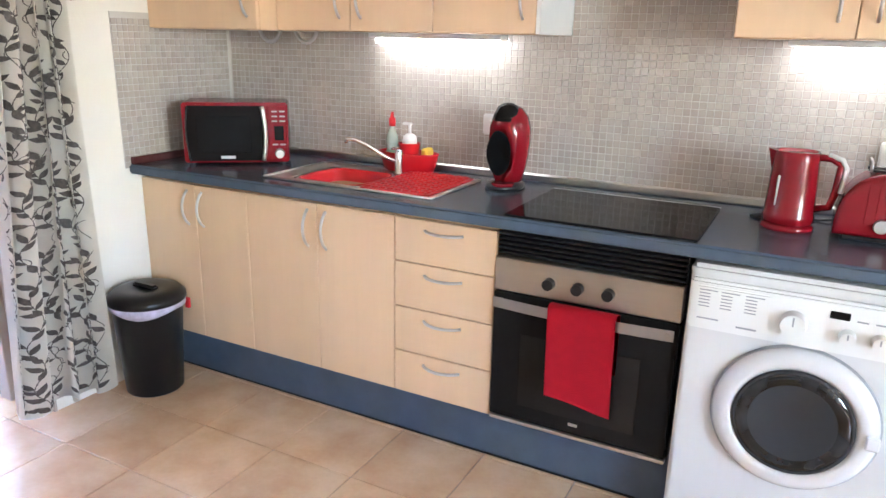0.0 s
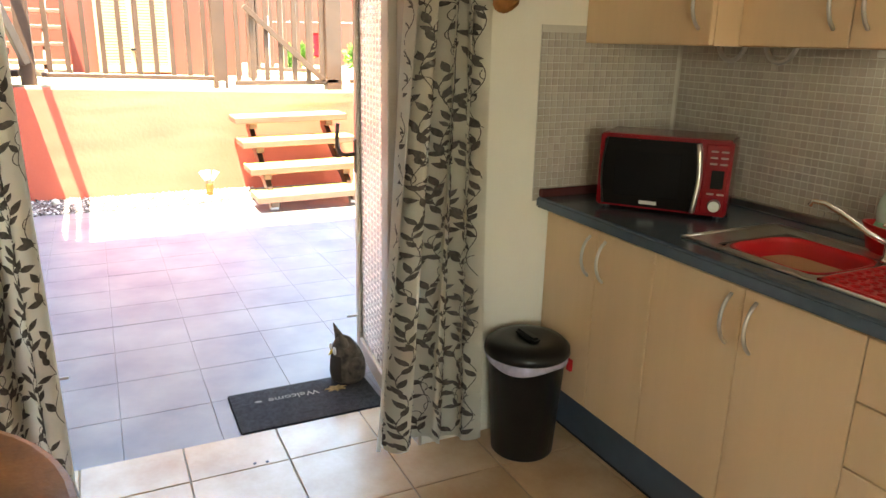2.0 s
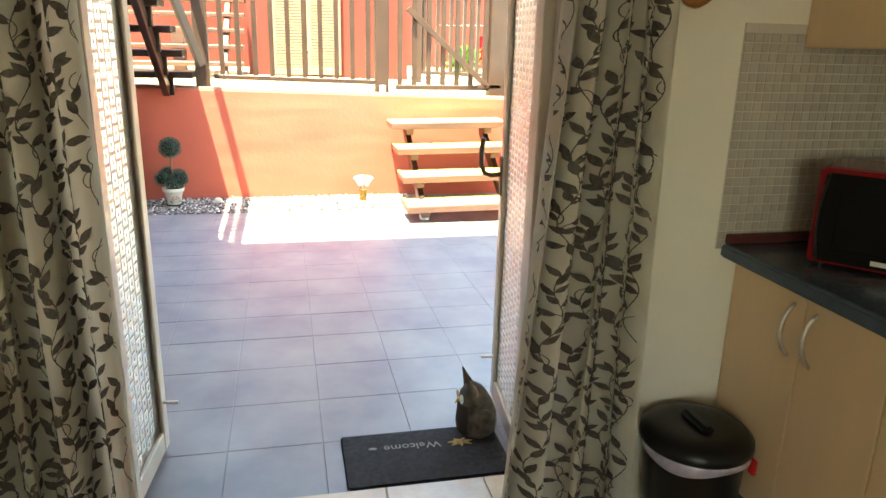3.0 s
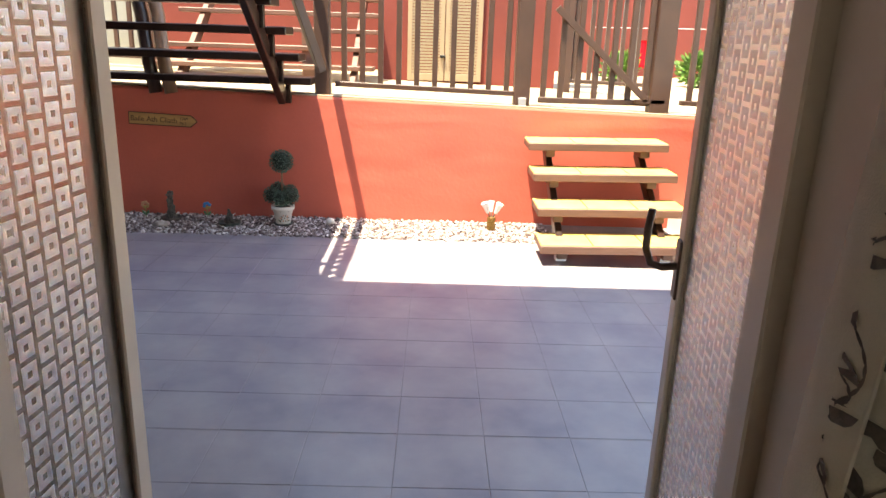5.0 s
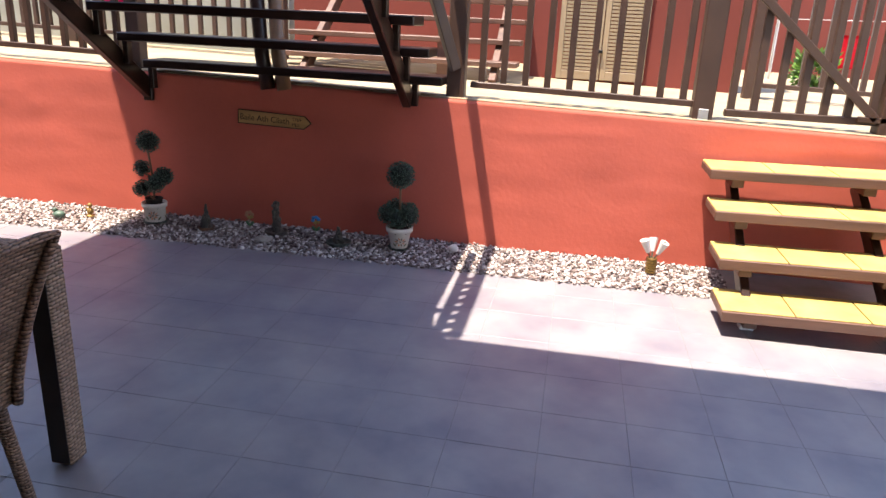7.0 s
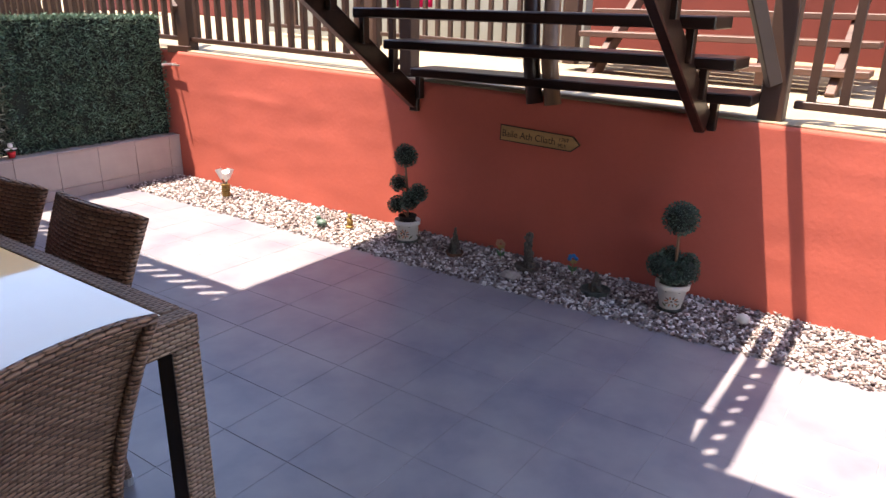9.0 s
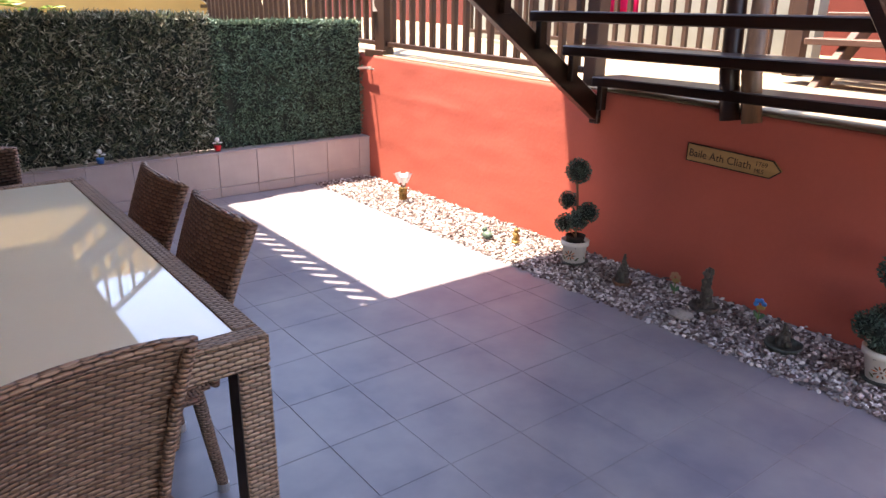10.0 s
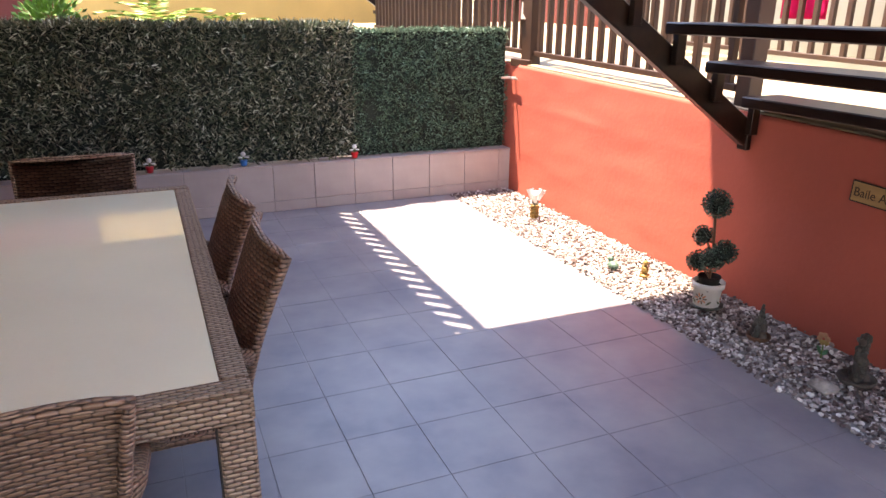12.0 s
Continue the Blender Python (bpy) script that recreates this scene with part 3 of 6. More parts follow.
structure("balcony_slab", box(B(), BX, WO - 0.002, -8.0, 6.0, 2.6, BZ, 0.01), M["soffit"], "cream painted balcony slab over the patio", "ceiling")
# Unseen slab, added to block the sun over the stair and wall.
structure("canopy", box(B(), -6.7, -4.4, -3.22, -0.9, 5.2, 5.3), M["soffit"], "unseen cream slab added high above the stair to cast its shade", "roof")


def balcony_rail(y0, y1):
    t = thing("balcony_railing", (BX + 0.03, y0, BZ), "brown painted metal balcony railing on the slab's edge", "railing")
    part("top_rail", box(B(), BX + 0.0, BX + 0.06, y0, y1, BZ + 0.87, BZ + 0.93, 0.004), M["brown"], t)
    part("bottom_rail", box(B(), BX + 0.01, BX + 0.05, y0, y1, BZ + 0.08, BZ + 0.12, 0.003), M["brown"], t)
    for y in (y0 + 0.04, y1 - 0.04):
        part("post", box(B(), BX, BX + 0.06, y - 0.03, y + 0.03, BZ, BZ + 0.87), M["brown"], t)
    n = int((y1 - y0) / 0.14)
    me = None
    for k in range(1, n):
        y = y0 + (y1 - y0) * k / n
        if me is None:
            ob = part("baluster", box(B(), BX + 0.012, BX + 0.048, -0.03, 0.03, BZ + 0.12, BZ + 0.87), M["brown"], t)
            me = ob.data
        else:
            ob = new("baluster", me)
            ob.parent, ob.matrix_parent_inverse = t, Matrix.Translation(-BASE[t.name])
        ob.location = (0, y, 0)
    return t


balcony_rail(-7.5, -2.15)
structure("parapet", box(B(), BX, BX + 0.12, -0.3, 6.0, BZ, BZ + 0.62), M["soffit"], "cream balcony parapet", "wall")

# ---- tiled half wall ----
structure("half_wall", box(B(), RWX, WO - 0.03, HY - 0.22, HY - 0.014, -0.15, 0.345), M["patio_grout"], "low wall clad with taupe tiles", "wall")
structure("wall_planter", box(B(), RWX + 0.02, -5.2, NY, NY + 0.24, -0.15, 0.16, 0.006), M["white_wall"], "low white painted planter kerb", "wall")

# ---- floors as tiles ----
def tiles(parent, xs, ys, z, gap, material, name="tile"):
    cache = {}
    for x0, x1 in zip(xs, xs[1:]):
        for y0, y1 in zip(ys, ys[1:]):
            w, d = round(x1 - x0, 3), round(y1 - y0, 3)
            if w < 0.02 or d < 0.02:
                continue
            if (w, d) not in cache:
                bm = box(B(), gap / 2, w - gap / 2, gap / 2, d - gap / 2, -0.012, 0, 0.0015)
                me = bpy.data.meshes.new(name)
                bmesh.ops.recalc_face_normals(bm, faces=bm.faces)
                bm.to_mesh(me), bm.free()
                me.materials.append(material)
                cache[w, d] = me
            ob = new(name, cache[w, d])
            ob.parent = parent
            ob.location = (x0, y0, z + random.uniform(-0.0006, 0.0006))


def cuts(a, b, phase, pitch):
    k0, out = math.ceil((a - phase) / pitch + 1e-6), [a]
    while phase + k0 * pitch < b - 1e-6:
        out.append(phase + k0 * pitch)
        k0 += 1
    return out + [b]
# ---- kitchen units ----
FY, TZ = 2.05, 0.90            # door fronts, worktop height


def arched_handle(parent, p0, p1, out=(0, -1, 0), bow=0.032, name="handle"):
    p0, p1, out = Vector(p0), Vector(p1), Vector(out)
    pts = [p0 + (p1 - p0) * (k / 10) + out * (bow * math.sin(math.pi * k / 10) ** 0.7) for k in range(11)]
    return part(name, sweep(B(), pts, 0.0052, 8, 1.0), M["satin"], parent, "satin nickel bow handle", True)


def base_unit(x0, x1, doors):
    t = thing("base_cabinet", ((x0 + x1) / 2, FY, 0.15), "beech laminate base cabinet with two doors under the worktop", "cabinet", "kitchen base units")
    part("body", box(B(), x0 + 0.001, x1 - 0.001, FY + 0.02, BY - 0.01, 0.193, 0.855), M["beech_edge"], t)
    xs = [x0, *doors, x1]
    for k in range(len(xs) - 1):
        d = part("door", box(B(), xs[k] + 0.0015, xs[k + 1] - 0.0015, FY, FY + 0.018, 0.197, 0.84, 0.002), M["beech"], t)
        hx = xs[k + 1] - 0.04 if k == 0 else xs[k] + 0.04
        arched_handle(d, (hx, FY, 0.675), (hx, FY, 0.815))


def drawer_unit(x0, x1):
    t = thing("drawer_cabinet", ((x0 + x1) / 2, FY, 0.15), "beech laminate cabinet with four drawers under the worktop", "cabinet", "kitchen base units")
    part("body", box(B(), x0 + 0.001, x1 - 0.001, FY + 0.02, BY - 0.01, 0.193, 0.855), M["beech_edge"], t)
    zs = [0.195, 0.355, 0.521, 0.685, 0.84]
    for z0, z1 in zip(zs, zs[1:]):
        d = part("drawer_front", box(B(), x0 + 0.0015, x1 - 0.0015, FY, FY + 0.018, z0 + 0.002, z1 - 0.002, 0.002), M["beech"], t)
        c = (x0 + x1) / 2
        zc = z0 + (z1 - z0) * 0.76
        arched_handle(d, (c - 0.07, FY, zc), (c + 0.07, FY, zc))


base_unit(WX + 0.002, -1.757, [-2.025])
base_unit(-1.757, -1.097, [-1.425])
drawer_unit(-1.097, -0.722)
p = thing("plinth", (-1.2, 2.13, 0), "slate-blue plinth board under the kitchen units", "plinth")
part("board", box(B(), WX + 0.002, -0.13, 2.115, 2.135, 0, 0.193), M["plinth"], p)
part("seal", box(B(), WX + 0.002, -0.13, 2.112, 2.115, 0.001, 0.008), M["black"], p)

w = thing("worktop", (-0.5, FY, 0.862), "slate-blue laminate kitchen worktop with a rounded front edge", "worktop")
SINK = (-1.698, -0.982, 2.09, 2.472)
part("slab", box(B(), WX + 0.002, SINK[0] + 0.012, 2.008, BY - 0.002, 0.862, TZ), M["worktop"], w)
part("slab", box(B(), SINK[1] - 0.012, KX - 0.002, 2.008, BY - 0.002, 0.862, TZ), M["worktop"], w)
part("slab", box(B(), SINK[0] + 0.012, SINK[1] - 0.012, 2.008, SINK[2] + 0.02, 0.862, TZ), M["worktop"], w)
part("slab", box(B(), SINK[0] + 0.012, SINK[1] - 0.012, SINK[3] - 0.02, BY - 0.002, 0.862, TZ), M["worktop"], w)
part("front_edge", box(B(), WX + 0.002, KX - 0.002, 1.995, 2.008, 0.8625, TZ - 0.0005, 0.006, seg=3), M["worktop"], w, smooth=False)
u = thing("upstand", (-0.5, BY - 0.01, TZ), "silver and red-brown upstand strip along the worktop's back", "trim")
part("back_strip", box(B(), WX + 0.03, KX - 0.002, BY - 0.026, BY - 0.007, TZ, TZ + 0.03, 0.005), M["steel"], u, "brushed aluminium strip")
part("end_strip", box(B(), WX + 0.008, WX + 0.028, 2.0, BY - 0.026, TZ, TZ + 0.03, 0.005), mat("maroon_strip", (0.10, 0.03, 0.03), 0.25, bump=0.0), u, "dark maroon strip")

# ---- sink, tap and things about it ----
def squared(bm, c):
    """Pushes a round plan out towards a rounded square."""
    for v in bm.verts:
        dx, dy = v.co.x - c[0], v.co.y - c[1]
        r = math.hypot(dx, dy)
        if r > 1e-6:
            a = math.atan2(dy, dx)
            k = (abs(math.cos(a)) ** 5 + abs(math.sin(a)) ** 5) ** -0.2
            v.co.x, v.co.y = c[0] + dx * k, c[1] + dy * k


s = thing("sink", (-1.33, 2.27, TZ - 0.002), "stainless steel sink and drainer set into the worktop", "sink")
bm = B()
x0, x1, ya, yb = SINK
bx0, bx1, by0, by1 = -1.605, -1.29, 2.125, 2.41
for q in ((x0, bx0, ya, yb), (bx1, x1, ya, yb), (bx0, bx1, ya, by0), (bx0, bx1, by1, yb)):
    box(bm, *q, TZ - 0.002, TZ + 0.004)
part("rim", bm, M["steel"], s)
bm = B()
for a, c in (((x0, ya), (x1, ya)), ((x1, ya), (x1, yb)), ((x1, yb), (x0, yb)), ((x0, yb), (x0, ya))):
    sweep(bm, [(*a, TZ + 0.004), (*c, TZ + 0.004)], 0.006, 8, 0.7)
part("rolled_edge", bm, M["steel"], s, smooth=True)
bm = B()
lathe(bm, [(0.02, -0.155), (0.15, -0.15), (0.16, -0.01), (0.172, 0.0015), (0.163, -0.011), (0.152, -0.153), (0.02, -0.157)], ((bx0 + bx1) / 2, (by0 + by1) / 2, TZ), 40, 0.94, 0.85)
squared(bm, ((bx0 + bx1) / 2, (by0 + by1) / 2))
part("bowl", bm, M["steel"], s, smooth=True)
bowl = thing("washing_up_bowl", (-1.43, 2.26, TZ - 0.152), "bright red plastic washing-up bowl standing in the sink", "bowl")
bm = B()
prof = [(0.10, -0.148), (0.125, -0.13), (0.146, -0.012), (0.152, 0.0), (0.153, 0.003), (0.146, 0.003), (0.14, -0.012), (0.118, -0.09), (0.02, -0.095)]
lathe(bm, prof, ((bx0 + bx1) / 2, (by0 + by1) / 2, TZ), 40, 1.0, 0.9)
squared(bm, ((bx0 + bx1) / 2, (by0 + by1) / 2))
part("tub", bm, M["red_plastic"], bowl, smooth=True)
dm = thing("drainer_mat", (-1.12, 2.27, TZ + 0.004), "bright red plastic openwork mat on the drainer", "mat")
bm = B()
dx0, dx1, dy0, dy1 = -1.272, -1.0, 2.10, 2.455
for a in ((dx0, dx1, dy0, dy0 + 0.012), (dx0, dx1, dy1 - 0.012, dy1), (dx0, dx0 + 0.012, dy0, dy1), (dx1 - 0.012, dx1, dy0, dy1)):
    box(bm, *a, TZ + 0.005, TZ + 0.011)
for k in range(8):
    x = dx0 + 0.02 + k * 0.031
    for j in range(11):
        y = dy0 + 0.022 + j * 0.0325
        sweep(bm, [(x + 0.015 * math.cos(a * math.pi / 5), y + 0.0165 * math.sin(a * math.pi / 5), TZ + 0.008) for a in range(11)], 0.0052, 6)
part("openwork", bm, M["red_plastic"], dm)
tp = thing("tap", (-1.302, 2.413, TZ), "chrome mixer tap with a long swung spout", "tap")
part("body", lathe(B(), [(0.022, 0), (0.022, 0.01), (0.016, 0.016), (0.016, 0.085), (0.014, 0.096), (0.004, 0.1)], (-1.302, 2.413, TZ), 18), M["chrome"], tp, smooth=True)
part("spout", sweep(B(), [(-1.305, 2.412, TZ + 0.05), (-1.355, 2.392, TZ + 0.07), (-1.42, 2.368, TZ + 0.11), (-1.462, 2.352, TZ + 0.13), (-1.49, 2.342, TZ + 0.132), (-1.498, 2.34, TZ + 0.118)], 0.0075, 10), M["chrome"], tp, smooth=True)
part("lever", sweep(B(), [(-1.302, 2.413, TZ + 0.09), (-1.295, 2.388, TZ + 0.108), (-1.287, 2.343, TZ + 0.112)], 0.006, 8), M["chrome"], tp, smooth=True)
cd = thing("sink_caddy", (-1.312, 2.505, TZ), "oval bright red plastic sink caddy", "caddy")
part("tub", lathe(B(), [(0.10, 0), (0.11, 0.004), (0.13, 0.07), (0.134, 0.078), (0.126, 0.078), (0.105, 0.008), (0.02, 0.006)], (-1.312, 2.505, TZ), 32, 1.0, 0.5), M["red_plastic"], cd, smooth=True)
part("cup", lathe(B(), [(0.035, 0.008), (0.042, 0.11), (0.044, 0.115), (0.04, 0.115), (0.034, 0.012)], (-1.305, 2.50, TZ), 20), M["red_plastic"], cd, smooth=True)
bo = thing("detergent_bottle", (-1.389, 2.505, TZ + 0.008), "clear washing-up liquid bottle with a red cap", "bottle")
part("flask", lathe(B(), [(0.026, 0), (0.03, 0.01), (0.03, 0.06), (0.024, 0.085), (0.029, 0.12), (0.024, 0.15), (0.011, 0.18), (0.011, 0.19)], (-1.389, 2.505, TZ + 0.008), 20, 1, 0.7), mat("bottle_liquid", (0.45, 0.55, 0.48), 0.12, bump=0.0), bo, smooth=True)
part("paper_label", lathe(B(), [(0.0306, 0.03), (0.0302, 0.062), (0.0245, 0.083)], (-1.389, 2.505, TZ + 0.008), 20, 1, 0.72), mat("green_label", (0.25, 0.55, 0.35), 0.5), bo, "green and white label", True)
part("cap", lathe(B(), [(0.014, 0.188), (0.014, 0.222), (0.008, 0.228), (0.006, 0.25), (0.002, 0.252)], (-1.389, 2.505, TZ + 0.008), 16), M["red_plastic"], bo, smooth=True)
for o in bo.children:
    o.data.transform(Matrix.Translation((-1.389, 2.505, TZ + 0.008)) @ Matrix.Diagonal((0.95, 0.95, 0.88, 1)) @ Matrix.Translation((1.389, -2.505, -TZ - 0.008)))
pb = thing("soap_dispenser", (-1.305, 2.50, TZ + 0.016), "white pump soap dispenser in the red cup", "dispenser")
part("flask", lathe(B(), [(0.028, 0), (0.03, 0.1), (0.026, 0.125), (0.011, 0.135)], (-1.305, 2.50, TZ + 0.016), 18), M["white_plastic"], pb, smooth=True)
bm = rod(B(), (-1.305, 2.50, TZ + 0.148), (-1.305, 2.50, TZ + 0.185), 0.006)
box(bm, -1.335, -1.295, 2.492, 2.508, TZ + 0.183, TZ + 0.194, 0.003)
part("pump", bm, M["white_plastic"], pb)
sp = thing("sponge", (-1.227, 2.50, TZ + 0.02), "yellow washing-up sponge in the caddy", "sponge")
part("block", box(B(), -1.242, -1.212, 2.475, 2.535, TZ + 0.02, TZ + 0.10, 0.008), mat("yellow_sponge", (0.75, 0.5, 0.06), 0.95, bump=0.8, fine=150), sp)

# ---- microwave, turned a little into the corner ----
mw = thing("microwave", (0, 0, 0), "red microwave oven with a black glass door on the worktop", "microwave")
W_, D_, H_ = 0.445, 0.225, 0.26
part("case", box(B(), 0, W_, 0.02, D_, 0.012, H_, 0.008, seg=2), M["red_gloss"], mw)
part("front_frame", box(B(), 0, W_, 0.0, 0.022, 0.012, H_, 0.006, seg=2), M["red_gloss"], mw)
dr = part("door", box(B(), 0.018, 0.345, -0.008, 0.0, 0.02, H_ - 0.012, 0.006, seg=2), M["black_glass"], mw, "black glass door")
part("window", box(B(), 0.06, 0.285, -0.0095, -0.0075, 0.055, H_ - 0.055, 0.0008), mat("smoked_window", (0.009, 0.009, 0.010), 0.12, bump=0.0, spec=0.1), dr)
for nm, xx, bow in (("door_handle", 0.336, 1), ("door_edge", 0.028, -1)):
    part(nm, sweep(B(), [(xx + bow * 0.012 * math.sin(math.pi * k / 8), -0.014, 0.022 + k * (H_ - 0.036) / 8) for k in range(9)], 0.015 if bow > 0 else 0.005, 8, 0.6), M["bright_steel" if bow > 0 else "black"], dr, "", True)
part("badge", box(B(), 0.155, 0.215, -0.0092, -0.0082, 0.03, 0.042, 0.0004), M["white_plastic"], dr)
cp = part("control_panel", box(B(), 0.36, W_ - 0.008, -0.004, 0.001, 0.02, H_ - 0.012, 0.003), M["red_gloss"], mw)
part("display", box(B(), 0.385, 0.425, -0.0065, -0.0035, 0.105, 0.165, 0.002), M["black_glass"], cp)
for k in range(6):
    part("button", box(B(), 0.375 + 0.033 * (k % 2), 0.400 + 0.033 * (k % 2), -0.006, -0.0035, 0.182 + 0.02 * (k // 2), 0.188 + 0.02 * (k // 2), 0.002), M["dim_mark"], cp)
for k in range(2):
    part("button", box(B(), 0.375 + 0.033 * k, 0.400 + 0.033 * k, -0.006, -0.0035, 0.084, 0.09, 0.002), M["dim_mark"], cp)
bm = rod(B(), (0.405, -0.004, 0.05), (0.405, -0.024, 0.05), 0.021, 0.018, 24)
part("dial", bm, M["satin"], cp)
for fx in (0.03, W_ - 0.03):
    for fy in (0.04, D_ - 0.03):
        part("foot", rod(B(), (fx, fy, 0), (fx, fy, 0.014), 0.012), M["black"], mw)
for o in [c for c in mw.children_recursive if c.type == "MESH"]:
    o.data.transform(Matrix.Diagonal((0.925, 1, 0.965, 1)))
mw.matrix_basis = pose(-2.115, 2.098, TZ, 0, 0, 38.5)

# ---- coffee machine ----
cm = thing("coffee_machine", (0, 0, 0), "glossy red egg-shaped capsule coffee machine with a black recess", "coffee machine")
bm = B()
prof = [(0.03, 0.022), (0.055, 0.03), (0.066, 0.07), (0.076, 0.13), (0.082, 0.20), (0.08, 0.25), (0.068, 0.295), (0.045, 0.325), (0.02, 0.338), (0.003, 0.341)]
lathe(bm, prof, (0, 0, 0), 32, 1.0, 1.15)
for v in bm.verts:
    if v.co.y < 0 and 0.06 < v.co.z < 0.24:
        e = 1 - (v.co.x / 0.055) ** 2 - ((v.co.z - 0.15) / 0.085) ** 2
        if e > 0:
            v.co.y += min(0.11, 0.16 * e ** 0.5)
part("shell", bm, M["red_gloss"], cm, smooth=True)
bm = B()
lathe(bm, [(0.001, -0.002), (0.05, -0.002), (0.054, 0.0), (0.05, 0.004), (0.001, 0.004)], (0, 0, 0), 28, 1, 1.5)
for v in bm.verts:
    v.co = Vector((v.co.x * 1.08, -0.09 + v.co.z + 0.035 * (1 - (v.co.y / 0.085) ** 2) * (1 - (v.co.x / 0.06) ** 2), 0.15 + v.co.y * 1.12))
part("recess", bm, M["pit"], cm, "black cup recess", True)
part("head", lathe(B(), [(0.058, 0.278), (0.055, 0.30), (0.04, 0.333), (0.018, 0.346), (0.002, 0.348)], (0, -0.022, 0.0), 24, 1, 1.15), M["black_glass"], cm, smooth=True)
part("base", lathe(B(), [(0.07, 0.0), (0.075, 0.006), (0.07, 0.022), (0.03, 0.028)], (0, -0.02, 0), 28, 1, 1.35), M["black"], cm, smooth=True)
part("drip_tray", lathe(B(), [(0.045, 0.024), (0.047, 0.034), (0.043, 0.036), (0.02, 0.034)], (0.03, -0.085, 0), 22), M["red_gloss"], cm, smooth=True)
part("water_tank", box(B(), -0.09, -0.05, 0.01, 0.07, 0.20, 0.31, 0.012), M["white_plastic"], cm, "pale translucent tank")
for o in [c for c in cm.children_recursive if c.type == "MESH"]:
    o.data.transform(Matrix.Scale(0.87, 4))
cm.matrix_basis = pose(-0.85, 2.43, TZ, 0, 0, -10)

# ---- hob and oven ----
hb = thing("hob", (-0.41, 2.23, TZ), "black glass ceramic hob set on the worktop", "hob")
part("glass", box(B(), -0.69, -0.125, 2.02, 2.475, TZ, TZ + 0.006, 0.002), M["black_glass"], hb)
part("rear_trim", box(B(), -0.69, -0.125, 2.475, 2.48, TZ, TZ + 0.007, 0.001), M["satin"], hb)
ov = thing("oven", (-0.43, FY, 0.15), "built-in oven with a steel control panel and black glass door", "oven")
OX0, OX1 = -0.72, -0.142
part("body", box(B(), OX0 + 0.002, OX1 - 0.002, FY + 0.03, BY - 0.02, 0.193, 0.855), M["black"], ov)
for k in range(5):
    part("vent_slat", box(B(), OX0 + 0.005, OX1 - 0.005, FY - 0.002, FY + 0.035, 0.77 + 0.0155 * k, 0.779 + 0.0155 * k, 0.003), M["black"], ov)
pn = part("control_panel", box(B(), OX0 + 0.002, OX1 - 0.002, FY - 0.014, FY + 0.03, 0.654, 0.762, 0.003), M["oven_steel"], ov, "brushed steel panel")
for x in (-0.535, -0.445, -0.352):
    kn = part("knob", rod(B(), (x, FY - 0.014, 0.705), (x, FY - 0.04, 0.705), 0.019, 0.017, 24), M["black"], pn)
    part("collar", rod(B(), (x, FY - 0.013, 0.705), (x, FY - 0.017, 0.705), 0.023, 0.023, 24), M["oven_steel"], kn)
od = part("door", box(B(), OX0 + 0.002, OX1 - 0.002, FY - 0.014, FY + 0.025, 0.215, 0.65, 0.004), M["black_glass"], ov, "black glass oven door")
part("window", box(B(), OX0 + 0.10, OX1 - 0.10, FY - 0.0155, FY - 0.0138, 0.27, 0.52, 0.0006), mat("oven_window", (0.016, 0.014, 0.013), 0.1, bump=0.0, spec=0.22), od)
hm = cloth_grid(lambda u, v: Vector((OX0 + 0.012 + (OX1 - OX0 - 0.024) * u, FY - 0.042 - 0.016 * math.sin(math.pi * u), 0.606 + 0.034 * v)), 24, 1, 0.007)
part("handle", hm, M["satin"], od, "flat bowed steel handle")
for x in (OX0 + 0.03, OX1 - 0.03):
    part("handle_post", rod(B(), (x, FY - 0.01, 0.622), (x, FY - 0.045, 0.622), 0.008), M["steel"], od)
part("badge", box(B(), -0.445, -0.415, FY - 0.0155, FY - 0.0138, 0.245, 0.255, 0.0004), M["satin"], od)
part("bottom_trim", box(B(), OX0 + 0.002, OX1 - 0.002, FY - 0.012, FY + 0.02, 0.197, 0.209, 0.002), M["satin"], ov)

tw = thing("tea_towel", (-0.45, FY - 0.07, 0.60), "bright red terry tea towel hung over the oven handle", "towel")


def towel_shape(u, v):
    x = -0.515 + 0.205 * u + (0.012 * (v - 0.5) if v > 0.4 else 0)
    drop = v * 0.53
    if drop < 0.19:
        z, y = 0.458 + drop, FY - 0.026
    elif drop < 0.25:
        a = (drop - 0.19) / 0.06 * math.pi
        z, y = 0.646 + 0.012 * math.sin(a), FY - 0.052 + 0.026 * math.cos(a)
    else:
        z, y = 0.646 - (drop - 0.25) * 1.0 - 0.045 * u * (v - 0.4), FY - 0.078 - 0.006 * math.sin(u * 7 + v * 2) * (v - 0.4)
    return (x, y, z)


part("cloth", cloth_grid(towel_shape, 16, 48, 0.004), M["red_cloth"], tw, smooth=True)

# ---- washing machine ----
wm = thing("washing_machine", (0.175, 2.03, 0), "white front-loading washing machine under the worktop", "washing machine")
WX0, WX1, WY = -0.128, 0.468, 2.0
part("case", box(B(), WX0, WX1, WY + 0.004, BY - 0.03, 0.012, 0.845, 0.012, seg=2), M["white_enamel"], wm)
part("lid", box(B(), WX0, WX1, WY - 0.012, BY - 0.03, 0.815, 0.852, 0.012, seg=2), M["white_enamel"], wm)
fp = part("control_panel", box(B(), WX0 + 0.004, WX1 - 0.004, WY - 0.016, WY + 0.01, 0.672, 0.812, 0.008, seg=2), M["white_plastic"], wm)
dw = part("detergent_drawer", box(B(), WX0 + 0.02, WX0 + 0.205, WY - 0.022, WY - 0.012, 0.685, 0.80, 0.006, seg=2), M["white_plastic"], fp)
